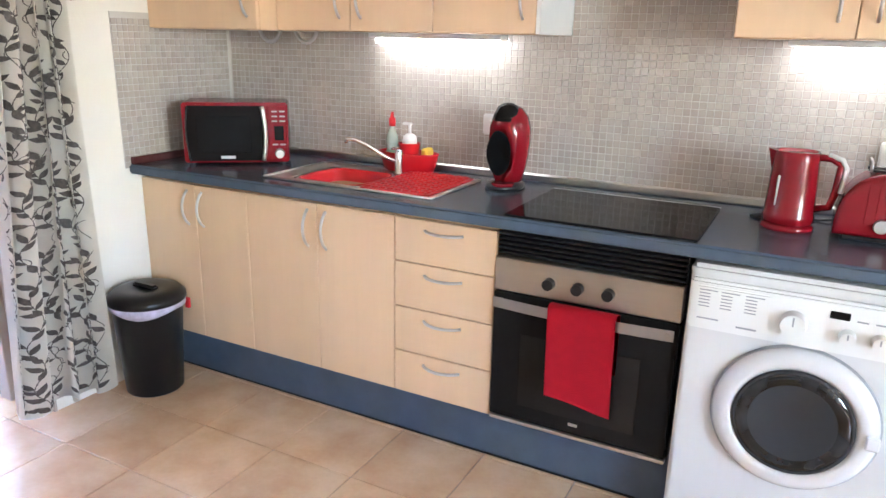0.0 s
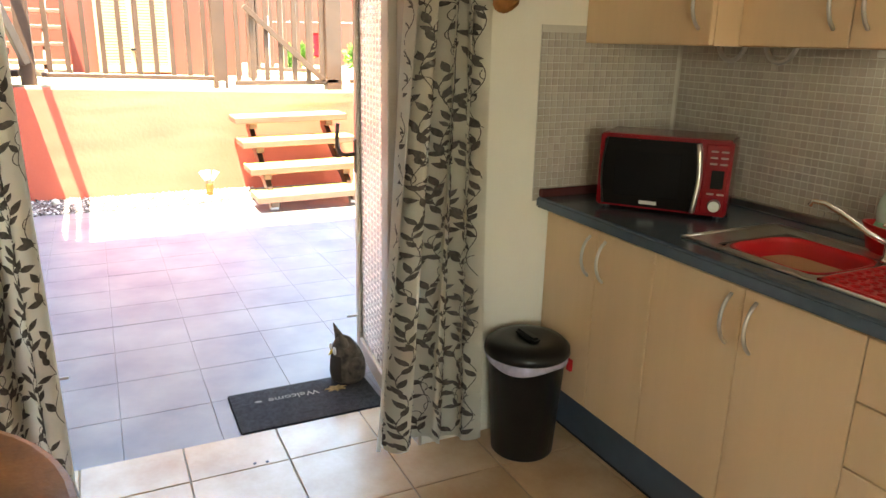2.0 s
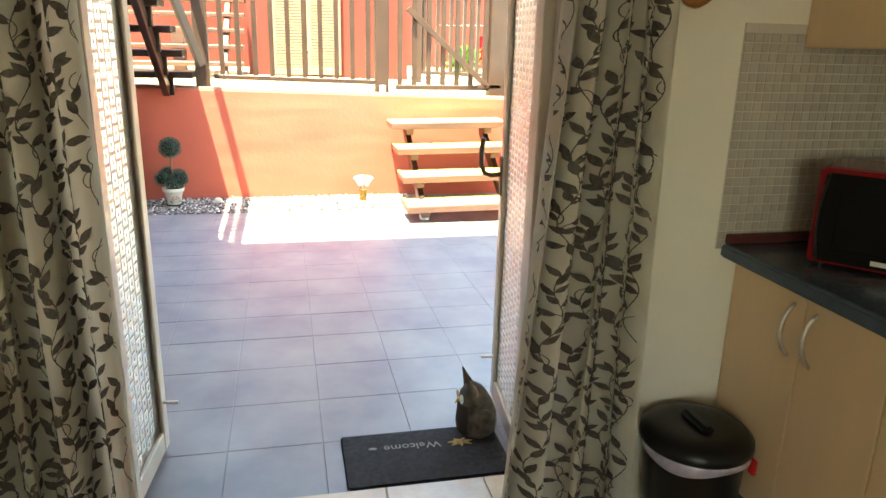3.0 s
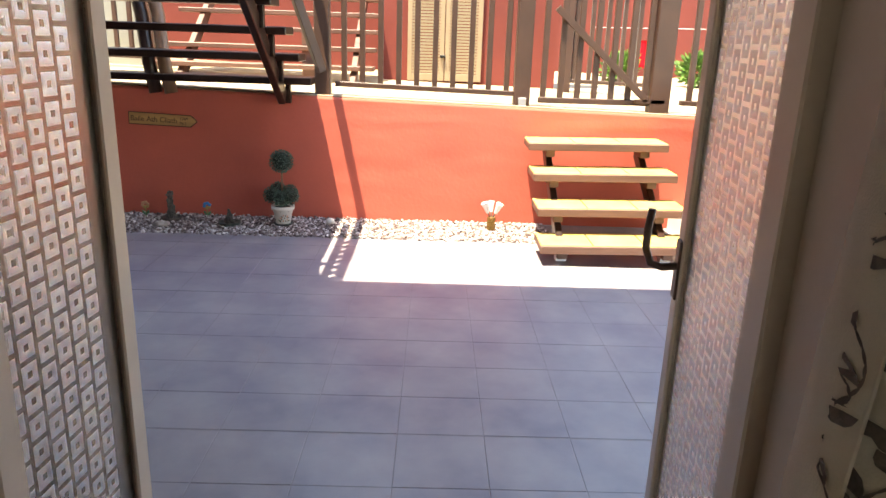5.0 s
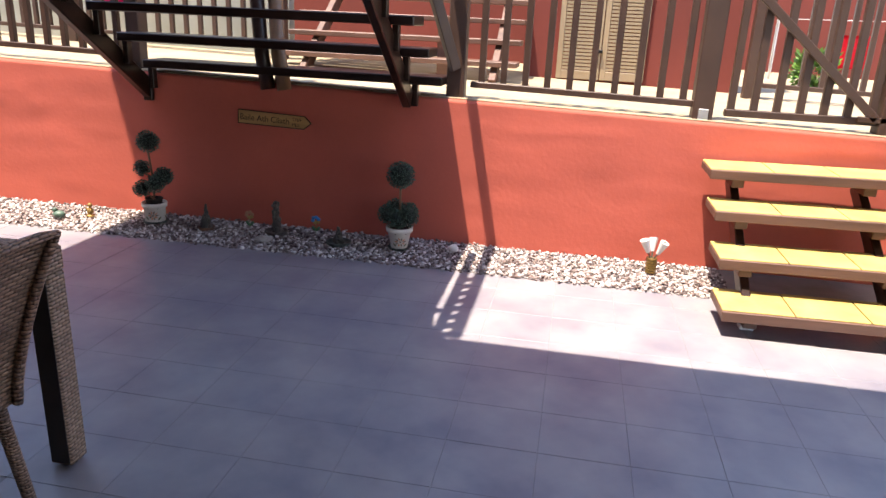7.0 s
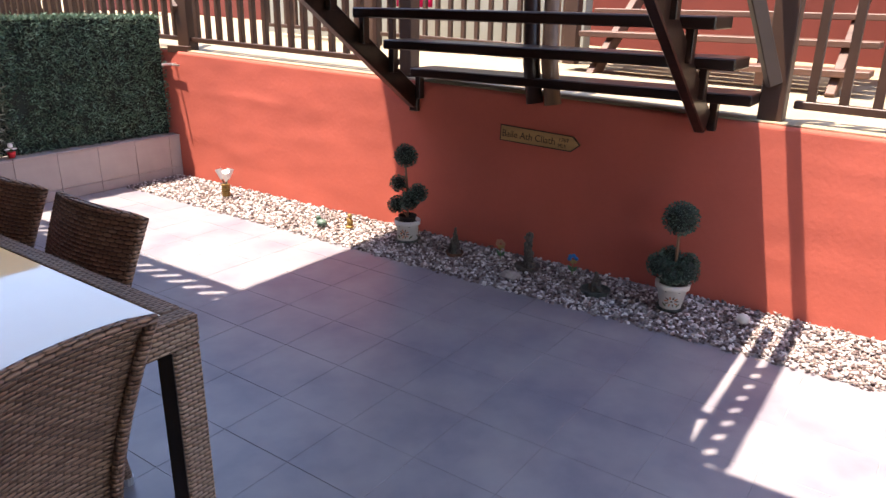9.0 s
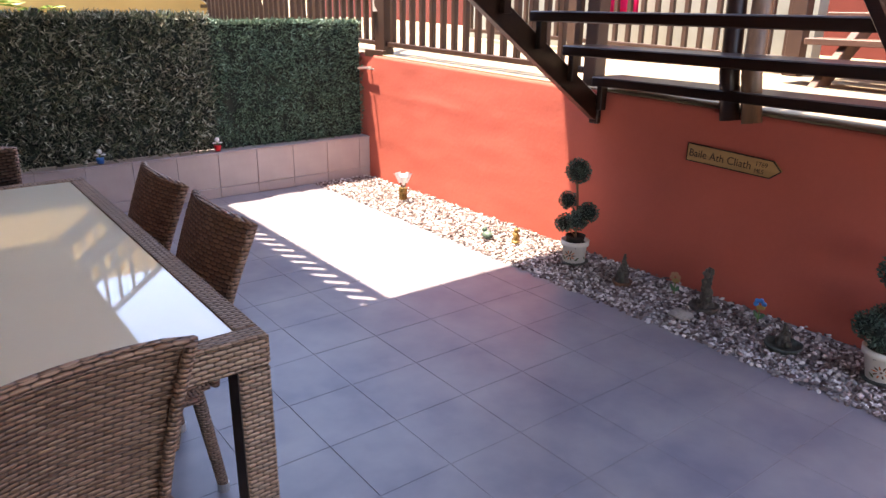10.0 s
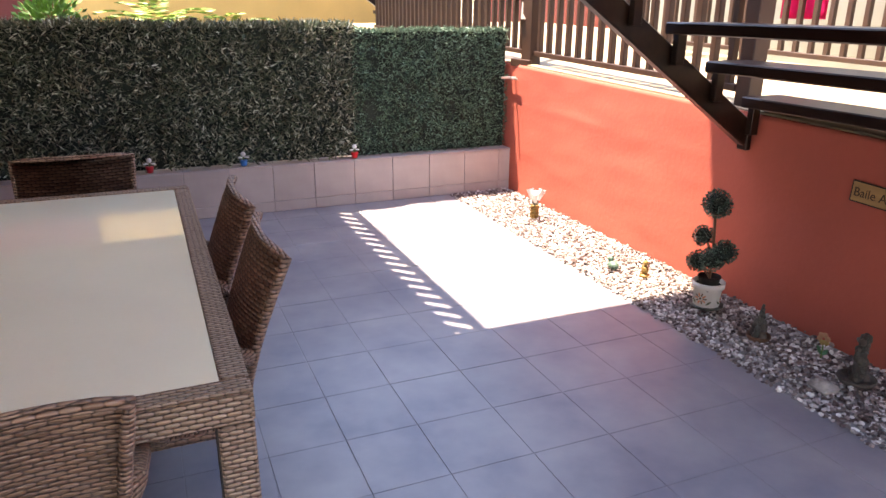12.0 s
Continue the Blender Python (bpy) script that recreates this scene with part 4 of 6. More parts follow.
for cx in (0.03, 0.085, 0.145):
    for r in range(6):
        part("print_line", box(B(), WX0 + cx, WX0 + cx + (0.045 if r == 0 else 0.028), WY - 0.0226, WY - 0.0218, 0.785 - 0.009 * r, 0.788 - 0.009 * r), M["grey_print"], dw)
part("print_line", box(B(), WX0 + 0.03, WX0 + 0.085, WY - 0.0226, WY - 0.0218, 0.705, 0.709), M["grey_print"], dw)
part("print_line", box(B(), WX0 + 0.13, WX0 + 0.18, WY - 0.0226, WY - 0.0218, 0.695, 0.70), M["grey_print"], dw)
for x, r, z in ((0.262, 0.034, 0.735), (0.385, 0.02, 0.725), (0.455, 0.02, 0.725), (0.525, 0.02, 0.725)):
    kn = part("knob", rod(B(), (WX0 + x, WY - 0.014, z), (WX0 + x, WY - 0.045, z), r, r * 0.85, 28), M["white_plastic"], fp)
    part("pointer", box(B(), WX0 + x - 0.002, WX0 + x + 0.002, WY - 0.0465, WY - 0.0445, z, z + r * 0.7), M["grey_print"], kn)
part("display", box(B(), WX0 + 0.34, WX0 + 0.385, WY - 0.019, WY - 0.015, 0.765, 0.785, 0.002), M["black_glass"], fp)
for k in range(4):
    part("print_line", box(B(), WX0 + 0.40 + 0.04 * k, WX0 + 0.425 + 0.04 * k, WY - 0.0168, WY - 0.0158, 0.765, 0.769), M["grey_print"], fp)
cx, cz = (WX0 + WX1) / 2 + 0.0, 0.465


def ring(parent, name, prof, material, label=""):
    bm = lathe(B(), [(r * 0.93, h) for r, h in prof], (0, 0, 0), 56)
    for v in bm.verts:
        v.co = Vector((cx + v.co.x, WY - v.co.z, cz + v.co.y))
    return part(name, bm, material, parent, label, True)


pt = ring(wm, "porthole", [(0.216, -0.004), (0.216, 0.01), (0.208, 0.022), (0.192, 0.03), (0.172, 0.034), (0.158, 0.024), (0.155, 0.0)], M["white_enamel"])
ring(pt, "seam", [(0.222, -0.002), (0.222, 0.002), (0.214, 0.004)], M["grey_print"])
ring(pt, "door_glass", [(0.156, 0.02), (0.15, 0.032), (0.13, 0.036), (0.10, 0.028), (0.05, 0.02), (0.002, 0.018)], M["porthole"], "dark domed porthole glass")
ring(pt, "gasket", [(0.156, 0.02), (0.158, 0.03), (0.152, 0.034), (0.148, 0.032)], M["dark"])
part("latch", box(B(), cx + 0.168, cx + 0.20, WY - 0.047, WY - 0.038, cz - 0.02, cz + 0.02, 0.004), M["white_enamel"], pt)
part("kick_panel", box(B(), WX0 + 0.006, WX1 - 0.006, WY - 0.004, WY + 0.01, 0.02, 0.10, 0.004), M["white_plastic"], wm)
for fx in (WX0 + 0.05, WX1 - 0.05):
    for fy in (WY + 0.06, BY - 0.08):
        part("foot", rod(B(), (fx, fy, 0), (fx, fy, 0.014), 0.02), M["black"], wm)
base_unit(0.48, 1.08, [0.78])
base_unit(1.08, KX - 0.004, [1.49])

# ---- kettle and toaster ----
kt = thing("kettle", (0.075, 2.33, TZ), "glossy dark red electric jug kettle", "kettle")
part("base", lathe(B(), [(0.072, 0), (0.074, 0.006), (0.07, 0.016), (0.03, 0.018)], (0.075, 2.34, TZ), 28), M["red_gloss"], kt, smooth=True)
part("jug", lathe(B(), [(0.066, 0.018), (0.071, 0.022), (0.07, 0.045), (0.068, 0.05), (0.065, 0.12), (0.061, 0.20), (0.0605, 0.222), (0.058, 0.226), (0.055, 0.222), (0.05, 0.218), (0.004, 0.219)], (0.075, 2.34, TZ), 32), M["red_gloss"], kt, smooth=True)
bm = B()
vs = [bm.verts.new(c) for c in ((0.022, 2.312, TZ + 0.224), (0.022, 2.368, TZ + 0.224), (-0.002, 2.34, TZ + 0.228), (0.018, 2.33, TZ + 0.15), (0.018, 2.35, TZ + 0.15))]
for f in ((0, 2, 1), (0, 3, 2), (2, 4, 1), (3, 4, 2), (0, 1, 4, 3)):
    bm.faces.new([vs[k] for k in f])
bmesh.ops.recalc_face_normals(bm, faces=bm.faces[:])
part("spout", bm, M["red_gloss"], kt)
hd = part("handle", sweep(B(), [(0.125, 2.335, TZ + 0.212), (0.165, 2.325, TZ + 0.212), (0.19, 2.32, TZ + 0.195), (0.185, 2.322, TZ + 0.12), (0.175, 2.325, TZ + 0.075), (0.14, 2.335, TZ + 0.065)], 0.013, 10, 0.8), M["red_gloss"], kt, smooth=True)
part("grip", sweep(B(), [(0.155, 2.322, TZ + 0.222), (0.19, 2.313, TZ + 0.212), (0.203, 2.31, TZ + 0.19), (0.197, 2.313, TZ + 0.12)], 0.007, 8), M["white_plastic"], hd, "white grip strip", True)
part("water_gauge", box(B(), 0.035, 0.042, 2.283, 2.29, TZ + 0.07, TZ + 0.16, 0.003), M["white_plastic"], kt)
ts = thing("toaster", (0.33, 2.34, TZ), "glossy dark red rounded two-slot toaster", "toaster")
bm = B()
arch = []
for k in range(25):
    a = math.pi * k / 24
    c, q = math.cos(a), math.sin(a)
    arch.append((0.335 + 0.145 * math.copysign(abs(c) ** 0.75, c), TZ + 0.014 + 0.178 * q ** 0.8))
face = bm.faces.new([bm.verts.new((x, 2.262, z)) for x, z in arch])
for v in bmesh.ops.extrude_face_region(bm, geom=[face])["geom"]:
    if isinstance(v, bmesh.types.BMVert):
        v.co.y += 0.16
bmesh.ops.bevel(bm, geom=[e for e in bm.edges if abs(e.verts[0].co.y - e.verts[1].co.y) < 0.01], offset=0.016, segments=4, profile=0.5, affect="EDGES")
bmesh.ops.recalc_face_normals(bm, faces=bm.faces[:])
part("shell", bm, M["red_gloss"], ts, smooth=True)
part("base", box(B(), 0.215, 0.455, 2.275, 2.41, TZ, TZ + 0.016, 0.004), M["black"], ts)
part("ribbed_strip", box(B(), 0.262, 0.288, 2.2605, 2.264, TZ + 0.05, TZ + 0.165, 0.001), M["red_gloss"], ts)
for sx in (0.26, 0.41):
    part("warming_rack", sweep(B(), [(sx, 2.30, TZ + 0.19), (sx, 2.30, TZ + 0.215), (sx, 2.39, TZ + 0.215), (sx, 2.39, TZ + 0.19)], 0.004, 6), M["satin"], ts, smooth=True)
for yy in (2.305, 2.36):
    part("slot", box(B(), 0.255, 0.415, yy, yy + 0.028, TZ + 0.188, TZ + 0.1935), M["black"], ts)
part("dial", rod(B(), (0.305, 2.264, TZ + 0.05), (0.305, 2.25, TZ + 0.05), 0.02, 0.018, 20), M["satin"], ts)
part("lever", box(B(), 0.180, 0.203, 2.33, 2.36, TZ + 0.11, TZ + 0.122, 0.004), M["black"], ts)
sk = thing("wall_socket", (0.30, BY - 0.008, 1.10), "white double wall socket with a plug on the mosaic", "socket")
part("plate", box(B(), 0.29, 0.45, BY - 0.02, BY - 0.0065, 1.06, 1.14, 0.006), M["white_plastic"], sk)
part("plug", rod(B(), (0.33, BY - 0.02, 1.10), (0.33, BY - 0.055, 1.10), 0.02), M["white_plastic"], sk)
cb = thing("kettle_cable", (0.1, 2.45, TZ), "thin black power cable lying behind the kettle", "cable")
part("cord", sweep(B(), [(0.01, 2.38, TZ + 0.004), (-0.03, 2.43, TZ + 0.004), (0.02, 2.49, TZ + 0.004), (0.16, 2.47, TZ + 0.004), (0.28, 2.5, TZ + 0.02), (0.33, 2.545, 1.10)], 0.004, 6), M["black"], cb, smooth=True)
sk = thing("wall_socket", (-0.99, BY - 0.008, 1.10), "white wall socket behind the coffee machine", "socket")
part("plate", box(B(), -1.03, -0.95, BY - 0.02, BY - 0.0065, 1.06, 1.14, 0.006), M["white_plastic"], sk)
part("plug", rod(B(), (-0.99, BY - 0.02, 1.10), (-0.99, BY - 0.05, 1.10), 0.018), M["white_plastic"], sk)

# ---- wall units, their lamps and the pipes ----
UZ, UY = 1.43, 2.27


def wall_unit(x0, x1, y, doors, hinge, label):
    t = thing("wall_cabinet", ((x0 + x1) / 2, BY - 0.01, UZ), label, "cabinet", "kitchen wall units")
    part("body", box(B(), x0 + 0.001, x1 - 0.001, y + 0.02, BY - 0.007, UZ, UZ + 0.72), M["beech_edge"] if y > 2.2 else M["beech"], t)
    xs = [x0, *doors, x1]
    for k in range(len(xs) - 1):
        d = part("door", box(B(), xs[k] + 0.0015, xs[k + 1] - 0.0015, y, y + 0.018, UZ + 0.002, UZ + 0.718, 0.002), M["beech"], t)
        hx = xs[k + 1] - 0.045 if hinge[k] == "l" else xs[k] + 0.045
        arched_handle(d, (hx, y, UZ + 0.045), (hx, y, UZ + 0.18))


wall_unit(WX + 0.002, -1.757, 2.16, [], "l", "deep beech laminate corner wall cabinet with one door")
wall_unit(-1.757, -1.084, UY, [-1.42], "lr", "beech laminate wall cabinet with two doors")
wall_unit(-1.084, -0.715, UY, [], "l", "beech laminate wall cabinet with one door and a pale end panel")
e = thing("end_panel", (-0.70, 2.43, UZ), "pale white end panel of the wall cabinets", "panel")
part("board", box(B(), -0.7145, -0.70, UY, BY - 0.007, UZ, UZ + 0.72, 0.001), M["white_plastic"], e)
wall_unit(-0.131, 0.469, UY, [0.166], "lr", "beech laminate wall cabinet with two doors")
wall_unit(0.469, 1.07, UY, [0.77], "lr", "beech laminate wall cabinet with two doors")
for x0, x1 in ((-1.48, -0.92), (0.0, 0.56)):
    t = thing("undercabinet_lamp", ((x0 + x1) / 2, BY - 0.09, UZ), "lit white strip lamp under the wall cabinet", "lamp", "strip lamps")
    part("housing", box(B(), x0, x1, BY - 0.13, BY - 0.06, UZ - 0.02, UZ - 0.001, 0.003), M["white_plastic"], t)
    part("tube", rod(B(), (x0 + 0.02, BY - 0.095, UZ - 0.03), (x1 - 0.02, BY - 0.095, UZ - 0.03), 0.011, 0.011, 12), M["lamp"], t, "glowing tube")
hk = thing("pipe_loop", (-1.95, 2.5, UZ), "grey looped flexible pipe under the corner cabinet", "pipe")
for c in (-1.99, -1.80):
    part("hose", sweep(B(), [(c + 0.06 * math.cos(a), 2.5, UZ + 0.03 - 0.075 * math.sin(a)) for a in [math.pi * k / 10 for k in range(11)]], 0.008, 8), M["satin"], hk, smooth=True)

# ---- mosaic behind the worktop ----
def mosaic(name, u0, u1, v0, v1, to_world, n, label, lines=()):
    p = 0.0252
    vs, fs = [], []
    for i in range(int((u1 - u0) / p)):
        for j in range(int((v1 - v0) / p)):
            a, c = u0 + i * p + 0.0014, v0 + j * p + 0.0014
            s = p - 0.0028
            k = len(vs)
            h = 0.0025 + random.uniform(-0.0004, 0.0004)
            t = random.uniform(-0.0005, 0.0005)
            vs += [to_world(a, c, 0), to_world(a + s, c, 0), to_world(a + s, c + s, 0), to_world(a, c + s, 0)]
            e = 0.0012
            vs += [to_world(a + e, c + e, h + t), to_world(a + s - e, c + e, h - t), to_world(a + s - e, c + s - e, h - t), to_world(a + e, c + s - e, h + t)]
            fs += [(k + 4, k + 5, k + 6, k + 7), (k, k + 1, k + 5, k + 4), (k + 1, k + 2, k + 6, k + 5), (k + 2, k + 3, k + 7, k + 6), (k + 3, k, k + 4, k + 7)]
    ob = pydata(name, vs, fs, M["mosaic"])
    return tagged(ob, label, "tiles", kind="stuff")


structure("backsplash", box(B(), WX + 0.004, KX, BY - 0.004, BY, 0.86, 2.3), M["mosaic_grout"], "pale grouted splashback behind the worktop", "wall")
structure("backsplash_end", box(B(), WX, WX + 0.004, 1.98, BY - 0.004, 0.885, 1.487), M["mosaic_grout"], "pale grouted splashback on the end wall", "wall")
mosaic("mosaic_tiles", WX + 0.012, KX - 0.01, 0.90, 2.2, lambda u, v, h: (u, BY - 0.004 - h, v), 1, "small beige and grey glazed mosaic tiles behind the worktop")
mosaic("mosaic_tiles_end", 1.98, BY - 0.008, 0.885, 1.487, lambda u, v, h: (WX + 0.004 + h, u, v), 1, "small beige and grey glazed mosaic tiles on the end wall")

# ---- patio door: two leaves opened outwards ----
DT = 2.12


def door_leaf(name, width, side, with_handle):
    """A leaf along +x from its hinge, turned about z; side: where its outer face lies."""
    t = thing(name, (0, 0, 0), "open taupe door leaf with square-patterned obscured glass", "door", "patio doors", "structure")
    fw = 0.055
    part("frame_stile", box(B(), 0, fw, -0.02, 0.02, 0.01, DT, 0.004), M["pvc"], t)
    part("frame_stile", box(B(), width - fw, width, -0.02, 0.02, 0.01, DT, 0.004), M["pvc"], t)
    part("frame_rail", box(B(), fw, width - fw, -0.018, 0.018, 0.01, 0.085, 0.003), M["pvc"], t)
    part("frame_rail", box(B(), fw, width - fw, -0.018, 0.018, DT - 0.07, DT, 0.003), M["pvc"], t)
    g = part("pane", box(B(), fw, width - fw, -0.004, 0.004, 0.085, DT - 0.07), M["door_glass"], t, "obscured glass pressed with small squares")
    g.visible_shadow = False
    vs, fs = [], []
    p = 0.052
    for i in range(int((width - 2 * fw) / p)):
        for j in range(int((DT - 0.16) / p)):
            x, z = fw + 0.006 + i * p, 0.095 + j * p + (p / 2 if i % 2 else 0)
            if z + 0.044 > DT - 0.08:
                continue
            k = len(vs)
            for q, h in ((0.0, 0.0), (0.005, 0.0005), (0.010, 0.0005), (0.015, 0.0)):
                vs += [(x + q, 0.0042 + h, z + q), (x + 0.042 - q, 0.0042 + h, z + q), (x + 0.042 - q, 0.0042 + h, z + 0.042 - q), (x + q, 0.0042 + h, z + 0.042 - q)]
            for r in range(3):
                for c in range(4):
                    a = k + 4 * r
                    fs.append((a + c, a + (c + 1) % 4, a + 4 + (c + 1) % 4, a + 4 + c))
    n0 = len(vs)
    vs += [(x, -y, z) for x, y, z in vs]
    fs += [tuple(n0 + k for k in f[::-1]) for f in fs]
    pat = pydata("pressed_squares", vs, fs, M["square_glass"], g)
    pat.visible_shadow = False
    part("seal", box(B(), fw - 0.006, fw, -0.012, 0.012, 0.085, DT - 0.07), M["black"], t)
    part("seal", box(B(), width - fw, width - fw + 0.006, -0.012, 0.012, 0.085, DT - 0.07), M["black"], t)
    if with_handle:
        s = side
        hd = part("handle", sweep(B(), [(width - 0.035, s * 0.02, 0.955), (width - 0.035, s * 0.06, 0.95), (width - 0.025, s * 0.085, 0.955), (width - 0.002, s * 0.095, 0.985), (width + 0.004, s * 0.095, 1.03), (width, s * 0.09, 1.085)], 0.0095, 10), M["brown"], t, "bent dark brown lever handle", True)
        part("rose", box(B(), width - 0.05, width - 0.01, s * 0.02 - 0.006, s * 0.02 + 0.006, 0.87, 1.02, 0.004), M["brown"], hd)
    part("stay_pin", rod(B(), (width - 0.03, side * 0.02, 0.19), (width - 0.03, side * 0.07, 0.19), 0.006), M["satin"], t)
    for z in (0.2, 1.0, 1.85):
        part("hinge", rod(B(), (0.0, side * -0.024, z), (0.0, side * -0.024, z + 0.09), 0.009), M["satin"], t)
    return t


def leaf(name, hx, hy, tx, ty, side, with_handle):
    w = math.hypot(tx - hx, ty - hy)
    t = door_leaf(name, w, side, with_handle)
    t.matrix_basis = pose(hx, hy, PZ + 0.006, 0, 0, math.degrees(math.atan2(ty - hy, tx - hx)))


leaf("door_1", WO + 0.03, DY1 + 0.015, -3.235, 1.645, 1, True)
leaf("door_2", WO + 0.03, DY0 - 0.01, -3.06, 0.345, -1, False)
b = B()
box(b, WO + 0.005, WO + 0.075, DY0, DY0 + 0.045, 0, 2.15, 0.004)
box(b, WO + 0.005, WO + 0.075, DY1 - 0.045, DY1, 0, 2.15, 0.004)
box(b, WO + 0.005, WO + 0.075, DY0 + 0.045, DY1 - 0.045, 2.1, 2.15, 0.004)
for y, d in ((DY0, 1), (DY1, -1)):
    lo, hi = sorted((y, y + d * 0.014))
    box(b, WO + 0.076, WX + 0.006, lo, hi, 0, 2.15, 0.003)
structure("door_frame", b, M["pvc"], "taupe door frame in the wall opening", "door frame")


# ---- curtains ----
def curtain(left, right, xc, hem, folds, phase, label):
    """left and right: the y of each edge at the hem and at the rail; hem: its height at either edge."""
    mid = (left[0] + right[0]) / 2
    t = thing("curtain", (xc, mid, min(hem)), label, "curtain", "leaf-print curtains")
    top = 2.3

    def f(u, v):
        ya, yb = left[0] + (left[1] - left[0]) * v, right[0] + (right[1] - right[0]) * v
        w = folds * 2 * math.pi
        y = ya + (yb - ya) * u + 0.012 * math.sin(u * w * 2 + phase + 1) * (0.6 + 0.4 * v)
        a = 0.056 + 0.016 * math.sin(u * 5 + phase)
        x = xc + a * math.sin(u * w + phase + 0.7 * math.sin(v * 2.2) + 0.8 * math.sin(u * 7 + phase)) + 0.008 * math.sin(v * 5 + u * 9)
        low = hem[0] + (hem[1] - hem[0]) * u + 0.03 * math.sin(u * w + phase) * (1 - v)
        return Vector((x, y, low + (top - low) * v))

    part("fabric", cloth_grid(f, int(folds * 26), 44, 0.0015), M["cloth"], t, smooth=True)
    rnd = random.Random(int(phase * 100) + 5)
    vs, fs = [], []
    width, height = (right[0] + right[1] - left[0] - left[1]) * 1.15, top - min(hem)   # about twice as wide as it hangs

    def put(cx, cz, ang, ln, wd):
        k = len(vs)
        c, s = math.cos(ang), math.sin(ang)
        for q, h in ((0, 0), (0.2, 0.34), (0.45, 0.5), (0.7, 0.36), (1, 0), (0.7, -0.34), (0.45, -0.48), (0.2, -0.32)):
            px, pz = cx + c * q * ln - s * h * wd, cz + s * q * ln + c * h * wd
            u, v = px / width, pz / height
            if not (0.02 < u < 0.98 and 0.002 < v < 0.998):
                del vs[k:]
                return
            p, du, dv = f(u, v), f(u + 0.002, v), f(u, v + 0.002)
            nrm = (du - p).cross(dv - p).normalized()
            if nrm.x < 0:
                nrm = -nrm
            vs.append(p + nrm * 0.003)
        fs.extend([(k, k + 1, k + 7), (k + 1, k + 2, k + 6, k + 7), (k + 2, k + 3, k + 5, k + 6), (k + 3, k + 4, k + 5)])

    def stem(points, wd):
        for (xa, za), (xb, zb) in zip(points, points[1:]):
            put(xa, za, math.atan2(zb - za, xb - xa), math.hypot(xb - xa, zb - za) * 1.5, wd)

    n = max(3, round(width / 0.06))
    for i in range(n):
        cx, ph = (i + 0.5) * width / n, rnd.uniform(0, 6)
        way = lambda z: cx + 0.013 * math.sin(z * 38 + ph) + 0.005 * math.sin(z * 17 + ph)
        stem([(way(k * 0.012), k * 0.012) for k in range(int(height / 0.012))], 0.0026)
        z, side = rnd.uniform(0, 0.04), rnd.choice((-1, 1))
        while z < height - 0.05:
            a = math.pi / 2 - side * rnd.uniform(0.35, 1.0)
            if rnd.random() < 0.78:
                put(way(z), z, a, rnd.uniform(0.036, 0.045), rnd.uniform(0.016, 0.020))
            else:                       # a curled side shoot with a leaf at its end
                pts, b2 = [(way(z), z)], a
                for _ in range(5):
                    pts.append((pts[-1][0] + 0.008 * math.cos(b2), pts[-1][1] + 0.008 * math.sin(b2)))
                    b2 += side * 0.42
                stem(pts, 0.0024)
                put(*pts[-1], b2, rnd.uniform(0.034, 0.042), rnd.uniform(0.016, 0.02))
            if rnd.random() < 0.35:
                put(way(z + 0.008), z + 0.008, math.pi / 2 + side * rnd.uniform(0.5, 1.1), rnd.uniform(0.026, 0.034), rnd.uniform(0.013, 0.016))
            z += rnd.uniform(0.021, 0.029)
            side = -side
    pydata("leaf_print", vs, fs, M["print"], t)
    return t


curtain((1.315, 1.50), (1.705, 1.675), WX + 0.125, (0.115, 0.075), 4, 0.4, "cream curtain with dark printed leaves hanging beside the patio door")
curtain((-0.08, -0.02), (0.455, 0.42), WX + 0.125, (0.07, 0.09), 5, 2.0, "cream curtain with dark printed leaves drawn back from the door")
cr = thing("curtain_rail", (WX + 0.125, 0.8, 2.32), "slim white curtain rail above the door", "curtain rail")
part("rail", rod(B(), (WX + 0.125, -0.3, 2.32), (WX + 0.125, 1.95, 2.32), 0.012), M["white_plastic"], cr)
for y in (-0.2, 1.88):
    part("bracket", box(B(), WX, WX + 0.125, y - 0.01, y + 0.01, 2.31, 2.33), M["white_plastic"], cr)
pq = thing("wall_plaque", (WX + 0.012, 1.826, 1.56), "varnished wooden plaque with a dark ornament on the wall", "plaque")
bm = lathe(B(), [(0.06, 0), (0.066, 0.005), (0.064, 0.012), (0.05, 0.014), (0.002, 0.014)], (0, 0, 0), 24)
for v in bm.verts:
    v.co = Vector((WX + 0.001 + v.co.z, 1.826 + v.co.y * (1 + 0.12 * math.sin(6 * math.atan2(v.co.x, v.co.y))), 1.605 + v.co.x * 1.35))
part("board", bm, M["wood_orange"], pq, smooth=True)
part("ornament", ball(B(), (WX + 0.016, 1.826, 1.605), 0.022, 0.4, 1, 1.2), M["green_stone"], pq, smooth=True)

# ---- round table inside the door ----
rt = thing("round_table", (-1.26, 0.073, 0), "varnished orange-brown round wooden table near the curtain", "table")
part("tabletop", lathe(B(), [(0.40, 0.715), (0.445, 0.722), (0.455, 0.735), (0.45, 0.747), (0.44, 0.75), (0.01, 0.75)], (-1.26, 0.073, 0), 56), M["wood_orange"], rt, smooth=False)
for a in range(4):
    c, q = math.cos(a * math.pi / 2 + 0.8), math.sin(a * math.pi / 2 + 0.8)
    part("leg", rod(B(), (-1.26 + 0.30 * c, 0.073 + 0.30 * q, 0.72), (-1.26 + 0.34 * c, 0.073 + 0.34 * q, 0.0), 0.03, 0.02, 12), M["wood_orange"], rt)

# ---- bin, mat and cat by the door ----
bn = thing("pedal_bin", (-2.168, 1.893, 0), "round black plastic bin with a lilac liner showing under its lid", "bin")
